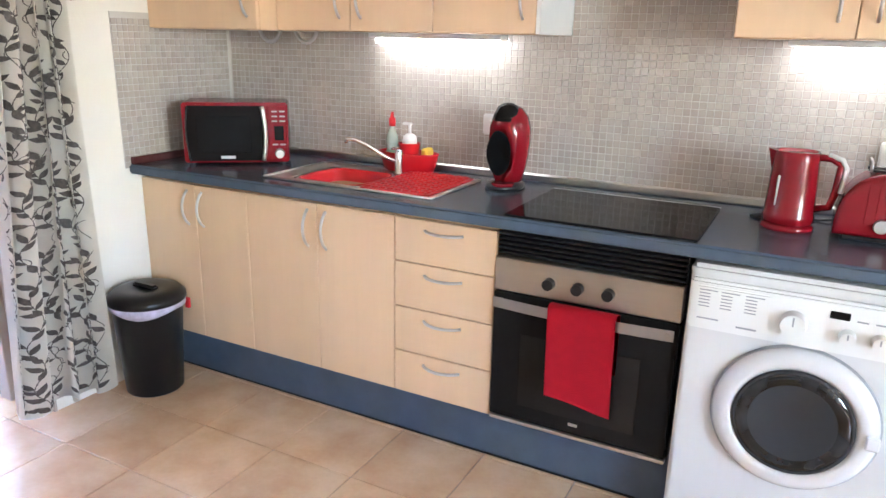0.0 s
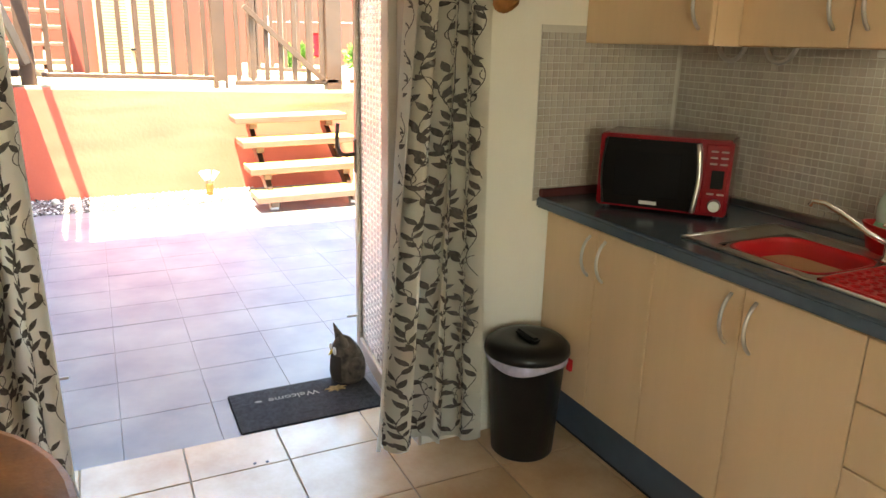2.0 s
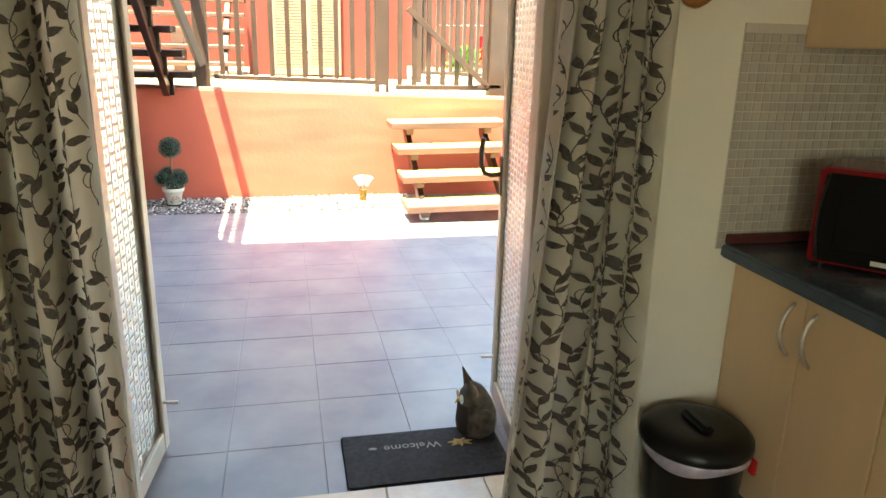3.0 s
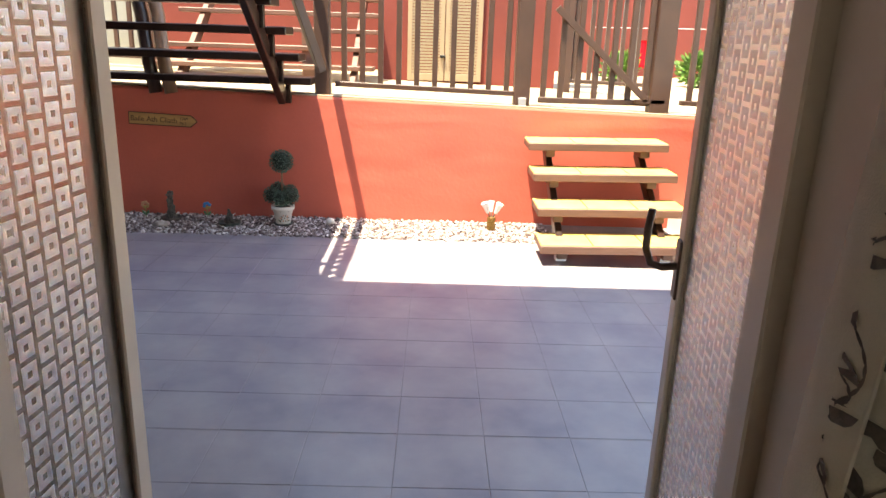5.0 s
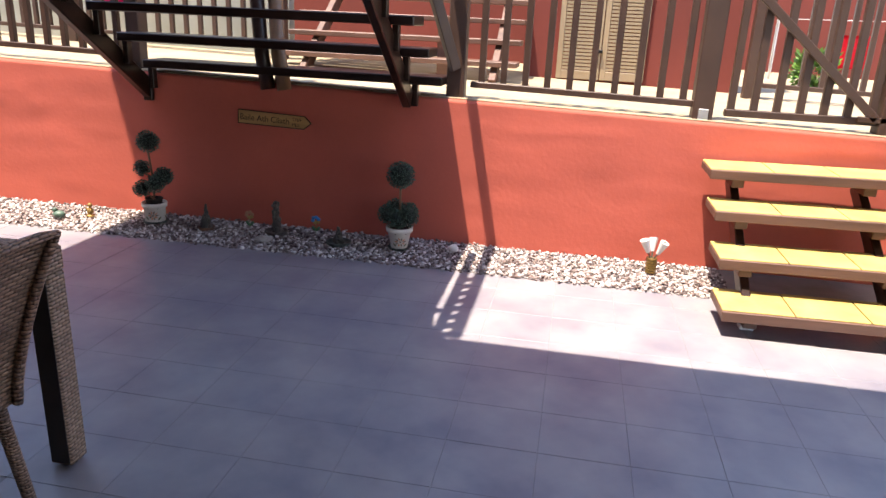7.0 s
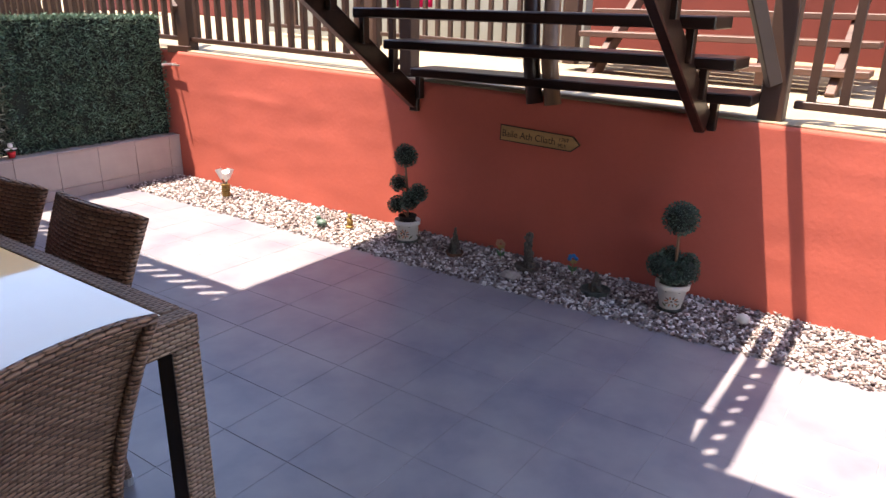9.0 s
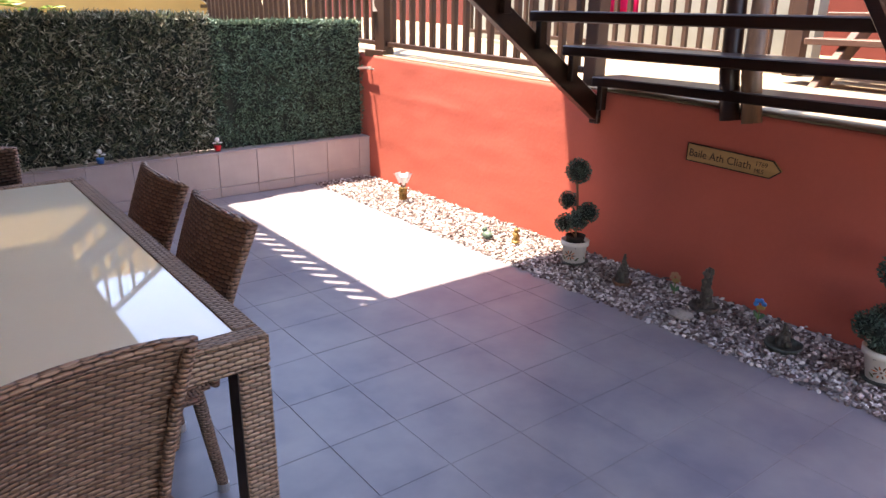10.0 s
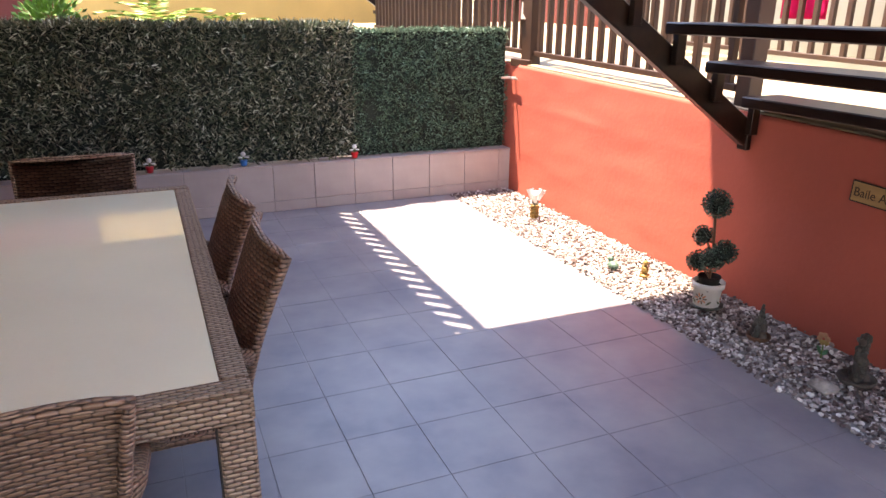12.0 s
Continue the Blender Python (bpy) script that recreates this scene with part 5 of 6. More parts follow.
BC = (-2.168, 1.893, 0)
part("tub", lathe(B(), [(0.106, 0), (0.112, 0.006), (0.135, 0.36), (0.141, 0.37), (0.138, 0.39), (0.128, 0.39), (0.1, 0.02)], BC, 36), M["black"], bn, smooth=True)
bm = lathe(B(), [(0.139, 0.352), (0.145, 0.358), (0.149, 0.375), (0.144, 0.392), (0.138, 0.392)], BC, 60)
for v in bm.verts:
    a = math.atan2(v.co.y - BC[1], v.co.x - BC[0])
    v.co.z += 0.012 * math.sin(a * 3 + 1) * (0.39 - v.co.z) / 0.05
part("liner", bm, M["bag"], bn, "crumpled lilac bin liner", True)
ld = part("lid", lathe(B(), [(0.148, 0.385), (0.152, 0.39), (0.15, 0.41), (0.13, 0.43), (0.09, 0.437), (0.05, 0.432), (0.002, 0.431)], BC, 36), M["black"], bn, smooth=True)
part("lid_grip", box(B(), BC[0] - 0.06, BC[0] + 0.06, BC[1] - 0.018, BC[1] + 0.018, 0.428, 0.452, 0.009, seg=2), M["black"], ld)
part("tie", box(B(), BC[0] + 0.10, BC[0] + 0.125, BC[1] + 0.098, BC[1] + 0.112, 0.335, 0.38, 0.004), M["red_plastic"], bn, "red liner tie")

dm = thing("doormat", (-2.85, 1.28, PZ), "charcoal doormat with a pale Welcome and leaf print", "doormat")
part("mat_base", box(B(), -3.0, -2.67, 0.975, 1.56, PZ, PZ + 0.012, 0.006, seg=2), M["mat_grey"], dm)
text_part("lettering", "Welcome", 0.053, pose(-2.905, 1.335, PZ + 0.0135, 0, 0, -90), M["mat_print"], dm, 0.0006)
bm = B()
for k in range(7):
    a = 2 * math.pi * k / 7
    rod(bm, (-2.885, 1.411, PZ + 0.0122), (-2.885 + 0.028 * math.cos(a), 1.411 + 0.048 * math.sin(a), PZ + 0.0128), 0.012, 0.002, 6)
part("leaf_motif", bm, mat("ochre_leaf_print", (0.50, 0.37, 0.18), 0.95, var=0.2, scale=60, bump=0.6, fine=400), dm)
part("leaf_motif", lathe(B(), [(0.012, 0.0), (0.012, 0.0012), (0.002, 0.0014)], (-2.894, 1.084, PZ + 0.012), 10, 0.6, 1.3), M["mat_print"], dm)

# plush owl, one mesh with its stitched belly, eyes and beak
ct = B()
CX, CY, CZ = -2.955, 1.487, PZ + 0.012
lathe(ct, [(0.001, 0.0), (0.06, 0.0), (0.074, 0.014), (0.079, 0.05), (0.075, 0.09), (0.066, 0.13), (0.052, 0.165), (0.034, 0.192), (0.014, 0.206), (0.001, 0.209)], (CX, CY, CZ), 28)
for v in ct.verts:
    v.co.y -= 0.16 * max(0.0, v.co.z - CZ - 0.09)
for sx, lift in ((-1, 0.012), (1, 0.0)):
    rod(ct, (CX + sx * 0.026, CY - 0.018, CZ + 0.165), (CX + sx * 0.036, CY - 0.05, CZ + 0.245 + lift), 0.026, 0.002, 10)
    ball(ct, (CX + sx * 0.07, CY + 0.015, CZ + 0.075), 0.045, 0.45, 0.9, 1.2)
n_fur = len(ct.faces)
for sx in (-1, 1):
    ball(ct, (CX + sx * 0.026, CY - 0.066, CZ + 0.152), 0.017, 1.0, 0.4, 1.1)
n_eye = len(ct.faces)
rod(ct, (CX, CY - 0.064, CZ + 0.146), (CX, CY - 0.084, CZ + 0.126), 0.010, 0.002, 8)
n_beak = len(ct.faces)
belly = []
ct.faces.ensure_lookup_table()
for k, f in enumerate(ct.faces):
    c = f.calc_center_median()
    if k < n_fur and c.y < CY - 0.045 and 0.015 < c.z - CZ < 0.12:
        belly.append(k)
owl = tagged(part("owl_doorstop", ct, M["fur"], None, "", True), "stuffed brown owl doorstop with a stitched belly on the doormat", "doorstop")
for m in (M["white_plastic"], mat("yellow_felt", (0.62, 0.42, 0.05), 0.9), wicker_mat("stitched_belly", (0.05, 0.035, 0.03), (0.08, 0.06, 0.05), 0.9, (0.016, 0.012))):
    owl.data.materials.append(m)
for p in owl.data.polygons:
    p.material_index = 1 if n_fur <= p.index < n_eye else 2 if n_eye <= p.index < n_beak else 3 if p.index in belly else 0

# ---- garden table ----
TX0, TX1, TY0, TY1, TT = -4.46, -3.50, -2.62, -0.615, 0.755
tb = thing("garden_table", (-3.98, -1.62, PZ), "brown woven resin garden table with an inset glass top", "table")
fr = 0.068
for q in ((TX0, TX1, TY1 - fr, TY1), (TX0, TX1, TY0, TY0 + fr), (TX0, TX0 + fr, TY0 + fr, TY1 - fr), (TX1 - fr, TX1, TY0 + fr, TY1 - fr)):
    part("apron_rail", box(B(), *q, TT - 0.085, TT, 0.007, seg=2), M["wicker_wide"], tb)
part("glass_top", box(B(), TX0 + fr - 0.003, TX1 - fr + 0.003, TY0 + fr - 0.003, TY1 - fr + 0.003, TT - 0.012, TT - 0.003, 0.001), M["table_glass"], tb, "cream back-painted glass")
part("under_board", box(B(), TX0 + fr, TX1 - fr, TY0 + fr, TY1 - fr, TT - 0.05, TT - 0.02), M["wicker_shaded"], tb)
for x in (TX0 + 0.002, TX1 - 0.082):
    for y in (TY0 + 0.002, TY1 - 0.082):
        lg = part("leg", box(B(), x, x + 0.08, y, y + 0.08, PZ + 0.012, TT - 0.085, 0.005), M["wicker_wide"], tb)
        part("foot", rod(B(), (x + 0.04, y + 0.04, PZ), (x + 0.04, y + 0.04, PZ + 0.014), 0.025), M["black"], lg)
        # Thin dark sheet: the leg's shaded inner side, put into colour.
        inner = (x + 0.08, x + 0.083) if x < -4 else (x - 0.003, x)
        part("inner_face", box(B(), *inner, y + 0.006, y + 0.074, PZ + 0.02, TT - 0.09), M["wicker_shaded"], lg)


# ---- chairs, built facing -y, base at the seat's middle ----
def make_chair():
    t = thing("garden_chair", (0, 0, 0), "brown woven resin dining chair with a curved back, beside the table", "chair", "chairs round the table")
    part("seat", box(B(), -0.27, 0.27, -0.22, 0.215, 0.355, 0.44, 0.036, seg=4), M["wicker"], t, smooth=True)

    def back(u, v):
        x = (u - 0.5) * (0.42 + 0.08 * v)
        z = 0.385 + 0.508 * v + 0.008 * (1 - (2 * u - 1) ** 2) * v
        y = 0.225 + 0.15 * v ** 1.5 - 0.04 * (1 - (2 * u - 1) ** 2)
        return Vector((x, y, z))

    part("backrest", cloth_grid(back, 14, 14, 0.026), M["wicker"], t)
    rim = [back(0, v / 8) + Vector((0, 0.013, 0)) for v in range(9)] + [back(u / 10, 1) + Vector((0, 0.013, 0.002)) for u in range(1, 10)] + [back(1, 1 - v / 8) + Vector((0, 0.013, 0)) for v in range(9)]
    part("back_frame", sweep(B(), rim, 0.0145, 8), M["wicker"], t, smooth=True)
    for sx in (-1, 1):
        arm = [(sx * 0.232, 0.262, 0.60), (sx * 0.262, 0.225, 0.625), (sx * 0.286, 0.15, 0.628), (sx * 0.296, 0.06, 0.605), (sx * 0.295, 0.01, 0.55), (sx * 0.285, -0.01, 0.47), (sx * 0.268, 0.0, 0.40)]
        part("armrest", sweep(B(), arm, 0.026, 12), M["wicker_tight"], t, smooth=True)
        for y0, y1 in ((-0.18, -0.19), (0.18, 0.23)):
            lg = part("leg", rod(B(), (sx * 0.205, y0, 0.38), (sx * 0.215, y1, 0.02), 0.022, 0.018, 12), M["wicker_tight"], t, smooth=True)
            part("foot", rod(B(), (sx * 0.215, y1, 0.0), (sx * 0.215, y1, 0.03), 0.019, 0.02, 12), M["satin"], lg, "silver foot cap")
    return t


first = make_chair()
first.matrix_basis = pose(-3.90, -0.765, PZ, 0, 0, 12)

CHAIRS = [(-4.245, -1.345, 90), (-4.235, -1.93, 90), (-3.985, -2.43, 180), (-3.68, -1.30, -90), (-3.68, -1.90, -90)]
for x, y, r in CHAIRS:
    copy_thing(first, pose(x, y, PZ, 0, 0, r))

# ---- garden steps beside the gate ----
st = thing("garden_steps", (-6.7, 2.3, PZ), "open brown wooden steps topped with ochre tiles against the wall", "steps")
TREADS = [(-7.25, -6.93, 1.75, 2.815, 0.72), (-7.02, -6.69, 1.765, 2.825, 0.53), (-6.76, -6.43, 1.77, 2.835, 0.33), (-6.5, -6.165, 1.765, 2.835, 0.135)]
for x0, x1, y0, y1, z in TREADS:
    tr = part("tread", box(B(), x0, x1, y0, y1, z - 0.055, z - 0.008, 0.005), M["tread_wood"], st)
    part("nosing", box(B(), x1 - 0.004, x1 + 0.012, y0, y1, z - 0.06, z - 0.004, 0.004), M["tread_wood"], tr)
    for k in range(3):
        w = (y1 - y0) / 3
        part("tile", box(B(), x0 + 0.006, x1 - 0.008, y0 + k * w + 0.004, y0 + (k + 1) * w - 0.004, z - 0.008, z, 0.002), M["tread_tile"], tr)
for y in (1.93, 2.66):
    part("stringer", bar(B(), (-6.32, y, 0.02), (-7.22, y, 0.62), 0.05, 0.10, 0.005), M["dark_wood"], st)
    for x0, x1, _, _, z in TREADS:
        part("bracket", box(B(), x0 + 0.05, x1 - 0.07, y - 0.035, y + 0.035, z - 0.12, z - 0.055, 0.004), M["tread_wood"], st)
    part("post", box(B(), -6.36, -6.29, y - 0.035, y + 0.035, PZ, 0.08), M["white_plastic"], st)

st.rotation_euler.x = radians(0.9)

# ---- dark stair rising from the wall to the balcony ----
ds = thing("timber_stair", (RWX, -1.1, 0.9), "dark stained open timber stair rising from the red wall", "stair")
RUN, RISE = 0.27, 0.185
for y in (-2.085, -0.165):
    cut = 0.0 if y < -1 else 0.09
    part("stringer", bar(B(), (RWX + cut, y, 0.90 + cut * RISE / RUN), (-5.08, y, 0.90 + 2.22 * RISE / RUN), 0.055, 0.125, 0.006), M["dark_wood"], ds)
    part("foot_plate", box(B(), RWX - 0.02, RWX + 0.03, y - 0.035, y + 0.035, 0.825 if y < -1 else 0.925, 1.0, 0.005), M["dark_wood"], ds)
for k in range(9):
    x, z = -7.19 + RUN * k, 1.115 + RISE * k
    tr = part("tread", box(B(), x - 0.27, x, -2.055, 0.285 - 0.2 * z, z - 0.055, z, 0.006), M["dark_wood"], ds)
    for y in (-2.03, -0.13):
        part("cleat", box(B(), x - 0.10, x - 0.05, y - 0.02, y + 0.02, z - 0.2, z - 0.055, 0.003), M["dark_wood"], ds)
# Rails above the visible part, added to cast the stair's shade.
for y, ye in ((-2.11, -2.11), (0.06, -0.24)):
    part("handrail", bar(B(), (RWX - 0.05, y, 1.9), (-5.08, ye, 1.9 + 2.22 * RISE / RUN), 0.06, 0.06, 0.006), M["brown"], ds)
    for k in range(16):
        x = RWX + 0.25 + 0.135 * k
        z = 0.95 + (x - RWX) * RISE / RUN
        yb = y + (ye - y) * (x - RWX) / 2.22
        if z > 1.75:
            part("baluster", box(B(), x - 0.02, x + 0.02, yb - 0.02, yb + 0.02, z + (0.45 if y > -1 else 0), z + 0.97), M["brown"], ds)
    part("lower_rail", bar(B(), (RWX + 0.6, y + (ye - y) * 0.27, 1.42 + 0.6 * RISE / RUN), (-5.08, ye, 1.42 + 2.22 * RISE / RUN), 0.05, 0.05, 0.005), M["brown"], ds)
# One log gets a sunlit colour, its neighbour a shaded one.
for (ya, yb, xa, xb, mt) in ((-1.155, -1.25, RWX + 0.055, RWX - 0.02, "dark_wood"), (-1.04, -1.135, RWX + 0.045, RWX - 0.06, "log")):
    lg = thing("log_post", (xa, ya, 0.98), "round varnished log post leaning up from the wall's edge", "post", "log posts")
    part("trunk", sweep(B(), [(xa, ya, 0.965), (xa, ya + (yb - ya) * 0.4, 1.2), (xb, yb, 1.55), (xb, yb - 0.2, 2.6)], 0.05, 14), M[mt], lg, smooth=True)


# ---- fences along the upper terrace ----
def fence(name, x, y0, y1, label, pitch=0.137, posts=(), z_of=wall_top, height=1.0, bw=0.042, material="brown", group=""):
    t = thing(name, (x, y0, z_of(y0)), label, "fence", group)
    part("bottom_rail", bar(B(), (x, y0, z_of(y0) + 0.10), (x, y1, z_of(y1) + 0.10), 0.05, 0.04, 0.004), M[material], t)
    part("top_rail", bar(B(), (x, y0, z_of(y0) + height), (x, y1, z_of(y1) + height), 0.07, 0.05, 0.005), M[material], t)
    me = None
    n = int((y1 - y0) / pitch)
    for k in range(n):
        y = y0 + (k + 0.5) * (y1 - y0) / n
        if me is None:
            ob = part("baluster", box(B(), x - 0.02, x + 0.02, -bw / 2, bw / 2, 0.10, height, 0.003), M[material], t)
            me = ob.data
        else:
            ob = new("baluster", me)
            ob.parent, ob.matrix_parent_inverse = t, Matrix.Translation(-BASE[t.name])
        ob.location = (0, y, z_of(y))
    for y, w in posts:
        part("post", box(B(), x - 0.05, x + 0.05, y - w / 2, y + w / 2, z_of(y) - 0.02, z_of(y) + height + 0.05, 0.005), M[material], t)
    return t


FX = -7.40
fence("terrace_fence", FX, 0.22, 1.66, "brown painted fence with upright balusters on the terrace edge", posts=((0.122, 0.12),))
fence("terrace_fence", FX, -4.58, -2.30, "brown painted fence with upright balusters on the terrace edge", posts=((-4.66, 0.16), (-2.22, 0.10)))
fence("terrace_fence", FX, 3.0, 6.5, "brown painted fence with upright balusters on the terrace edge", posts=((6.5, 0.12),))
fence("terrace_fence", FX, -9.0, -4.75, "brown painted fence with upright balusters beyond the hedge")
bp = thing("brace_post", (FX, 0.13, 1.0), "brown timber brace leaning over the fence post", "post")
part("brace", bar(B(), (FX + 0.05, 0.12, 1.16), (FX + 0.25, -0.12, 1.95), 0.05, 0.07, 0.004), M["brown"], bp)
# gate
gt = thing("garden_gate", (FX, 2.3, wall_top(2.3)), "brown painted garden gate with a diagonal brace", "gate")
zg = wall_top(2.3)
part("gate_post", box(B(), FX - 0.06, FX + 0.06, 1.65, 1.775, zg - 0.05, zg + 1.15, 0.006), M["brown"], gt)
part("gate_post", box(B(), FX - 0.06, FX + 0.06, 2.74, 2.90, zg - 0.05, zg + 1.15, 0.006), M["brown"], gt)
part("bottom_rail", box(B(), FX - 0.025, FX + 0.025, 1.85, 2.74, zg + 0.05, zg + 0.095, 0.004), M["brown"], gt)
part("top_rail", box(B(), FX - 0.025, FX + 0.025, 1.85, 2.74, zg + 0.95, zg + 1.0, 0.004), M["brown"], gt)
for k in range(7):
    y = 1.885 + k * 0.137
    part("baluster", box(B(), FX - 0.02, FX + 0.02, y - 0.022, y + 0.022, zg + 0.09, zg + 0.96, 0.003), M["brown"], gt)
part("diagonal_brace", bar(B(), (FX + 0.045, 2.72, zg + 0.09), (FX + 0.045, 1.95, zg + 0.78), 0.03, 0.05, 0.003), M["brown"], gt)
part("post_shoe", box(B(), FX + 0.06, FX + 0.07, 1.685, 1.745, zg - 0.03, zg + 0.09, 0.002), M["satin"], gt, "galvanised post shoe")
part("hinge", box(B(), FX + 0.03, FX + 0.06, 2.62, 2.86, zg + 0.07, zg + 0.105, 0.003), M["brown"], gt)

# ---- beyond the terrace ----
def back_level(y):
    return wall_top(y) + 0.03


HX = -9.75
structure("wall_far_house", box(B(), HX - 0.3, HX, 0.42, 2.35, 0.6, 4.5), M["red_shaded"], "red rendered house front across the walkway", "wall")
structure("wall_far_side", box(B(), -12.0, -11.6, -14.0, 0.42, 0.6, 4.5), M["red_shaded"], "red rendered house front farther back", "wall")
structure("wall_far_return", box(B(), -11.6, HX - 0.3, 0.42, 0.7, 0.6, 4.5), M["red_shaded"], "red rendered return wall of the house", "wall")
structure("wall_far_right", box(B(), -14.6, -14.3, 2.0, 12.0, 0.6, 4.5), M["red_shaded"], "red rendered wall behind the drying laundry", "wall")


def shutter_door(y0, y1, x):
    t = thing("shutter_door", (x, (y0 + y1) / 2, 0.98), "cream louvred double shutter door in the red house front", "door", "shutters", "structure")
    for a, c in ((y0, (y0 + y1) / 2 - 0.004), ((y0 + y1) / 2 + 0.004, y1)):
        f = B()
        for q in ((a, a + 0.05, 0.98, 2.9), (c - 0.05, c, 0.98, 2.9), (a + 0.05, c - 0.05, 0.98, 1.06), (a + 0.05, c - 0.05, 2.8, 2.9)):
            box(f, x, x + 0.04, q[0], q[1], q[2], q[3], 0.003)
        lf = part("leaf", f, M["shutter"], t)
        me = None
        for k in range(52):
            if me is None:
                ob = part("slat", box(B(), x + 0.006, x + 0.032, a + 0.05, c - 0.05, -0.012, 0.012), M["shutter"], lf)
                me = ob.data
            else:
                ob = new("slat", me)
                ob.parent = lf
            ob.location = (0, 0, 1.08 + 0.033 * k)
    part("latch", box(B(), x + 0.04, x + 0.07, (y0 + y1) / 2 - 0.05, (y0 + y1) / 2 + 0.01, 1.23, 1.26, 0.004), M["black"], t)


shutter_door(0.70, 1.52, HX + 0.002)
s2 = thing("far_stair", (-9.0, -0.6, 1.0), "sunlit brown open timber stair across the walkway", "stair")
for k in range(5):
    part("tread", box(B(), -9.05 - 0.27 * k, -8.78 - 0.27 * k, -1.75, 0.40, 1.10 + 0.175 * k, 1.145 + 0.175 * k, 0.005), M["tread_wood"], s2)
for y in (-1.5, 0.2):
    part("stringer", bar(B(), (-8.75, y, 0.95), (-10.1, y, 1.88), 0.06, 0.12, 0.005), M["tread_wood"], s2)
part("post", box(B(), -9.2, -9.08, -0.35, -0.22, 0.96, 1.5, 0.005), M["tread_wood"], s2)
fence("far_fence", -9.35, -5.9, -1.95, "brown fence on the far side of the walkway", 0.15, ((-1.95, 0.12), (-4.2, 0.12)), back_level)
fence("far_fence", -9.35, 2.4, 3.4, "brown fence on the far side of the walkway", 0.15, ((2.4, 0.1),), back_level)
structure("wall_far_grey", box(B(), -9.95, -9.8, -6.4, -2.05, 0.9, 3.2), mat("sage_render", (0.30, 0.31, 0.27), 0.9, var=0.1, scale=2), "sage grey rendered wall behind the far fence", "wall")
lines = thing("laundry_line", (-12.5, 4.2, 1.0), "washing line with drying laundry", "washing line")
part("cord", rod(B(), (-12.5, 3.3, 1.66), (-12.5, 7.2, 1.72), 0.004, 0.004, 6), M["white_plastic"], lines)
for y in (3.3, 7.2):
    part("pole", rod(B(), (-12.5, y, 0.85), (-12.5, y, 1.75), 0.02), M["satin"], lines)
for y0, y1, z0, z1, mt, lb in ((5.0, 5.4, 1.02, 1.50, "blue_cloth", "blue towel pegged on the line"), (5.5, 6.1, 0.98, 1.55, "pink_cloth", "magenta red towel pegged on the line"), (4.02, 4.4, 1.1, 1.5, "red_cloth", "red cloth pegged on the line")):
    t = thing("towel", (-12.5, (y0 + y1) / 2, z0), lb, "towel", "laundry")
    part("cloth", cloth_grid(lambda u, v: (-12.5 + 0.03 * math.sin(u * 14 + v), y0 + (y1 - y0) * u, z0 + (z1 - z0) * v), 12, 8, 0.005), M[mt], t, smooth=True)
t = thing("towel", (-9.72, -3.7, 1.4), "magenta towel hung over the far fence", "towel", "laundry")
part("cloth", cloth_grid(lambda u, v: (-9.40 + 0.012 * math.sin(u * 12), -3.95 + 0.45 * u, 1.47 + 0.5 * v), 12, 8, 0.005), M["pink_cloth"], t, smooth=True)


# ---- foliage ----
def blades(vs, fs, p, d, ln, wd, rnd):
    """One folded narrow leaf."""
    d = d.normalized()
    s = d.cross(Vector((rnd.uniform(-1, 1), rnd.uniform(-1, 1), rnd.uniform(-1, 1)))).normalized() * (wd / 2)
    k = len(vs)
    m = p + d * ln * 0.5
    vs += [p, m + s, p + d * ln, m - s]
    fs += [(k, k + 1, k + 2, k + 3)]


def hedge_panel(name, x0, x1, y, z0, z1, out, density, ln, wd, seed, label, top=True, leaf="hedge"):
    rnd = random.Random(seed)
    t = thing(name, ((x0 + x1) / 2, y, z0), label, "hedge", "artificial hedge panels")
    lo, hi = sorted((y, y - out * 0.05))
    # Dark sheet standing in for the shade behind the leaves.
    part("backing", box(B(), x0, x1, lo, hi, z0, z1 - 0.03), M["leaf_gap_shade"], t)
    vs, fs = [], []
    for _ in range(int(density * (x1 - x0) * (z1 - z0))):
        x, z = rnd.uniform(x0, x1), rnd.uniform(z0, z1)
        lump = 0.05 * noise.noise(Vector((x * 9, z * 3.5, seed)))
        d = Vector((rnd.uniform(-0.9, 0.9), out * rnd.uniform(0.25, 1.2), rnd.uniform(-0.6, 1.0)))
        blades(vs, fs, Vector((x, y + out * (lump + 0.005), z)), d, ln * rnd.uniform(0.6, 1.2), wd, rnd)
    if top:
        for _ in range(int(density * 0.22 * (x1 - x0))):
            x = rnd.uniform(x0, x1)
            d = Vector((rnd.uniform(-0.8, 0.8), rnd.uniform(-0.8, 0.8), rnd.uniform(0.4, 1.2)))
            zt = z1 - 0.04 + 0.02 * noise.noise(Vector((x * 5, seed, 0)))
            blades(vs, fs, Vector((x, y - out * rnd.uniform(-0.03, 0.09), zt)), d, ln * rnd.uniform(0.7, 1.3), wd, rnd)
    ob = pydata("leaves", vs, fs, M[leaf], t)
    tagged(ob, kind="stuff")


hedge_panel("hedge", -7.28, -5.89, HY - 0.13, 0.36, 1.385, 1, 7500, 0.045, 0.009, 3, "fine dark green artificial hedge panel above the tiled low wall")
hedge_panel("hedge", -5.89, -4.3, HY - 0.10, 0.37, 1.42, 1, 5000, 0.072, 0.013, 4, "dark green artificial hedge panel above the tiled low wall", leaf="hedge_mixed")
hedge_panel("hedge", -4.3, -2.7, HY - 0.10, 0.37, 1.43, 1, 4600, 0.072, 0.013, 5, "dark brownish green artificial hedge panel above the tiled low wall", leaf="hedge_mixed")
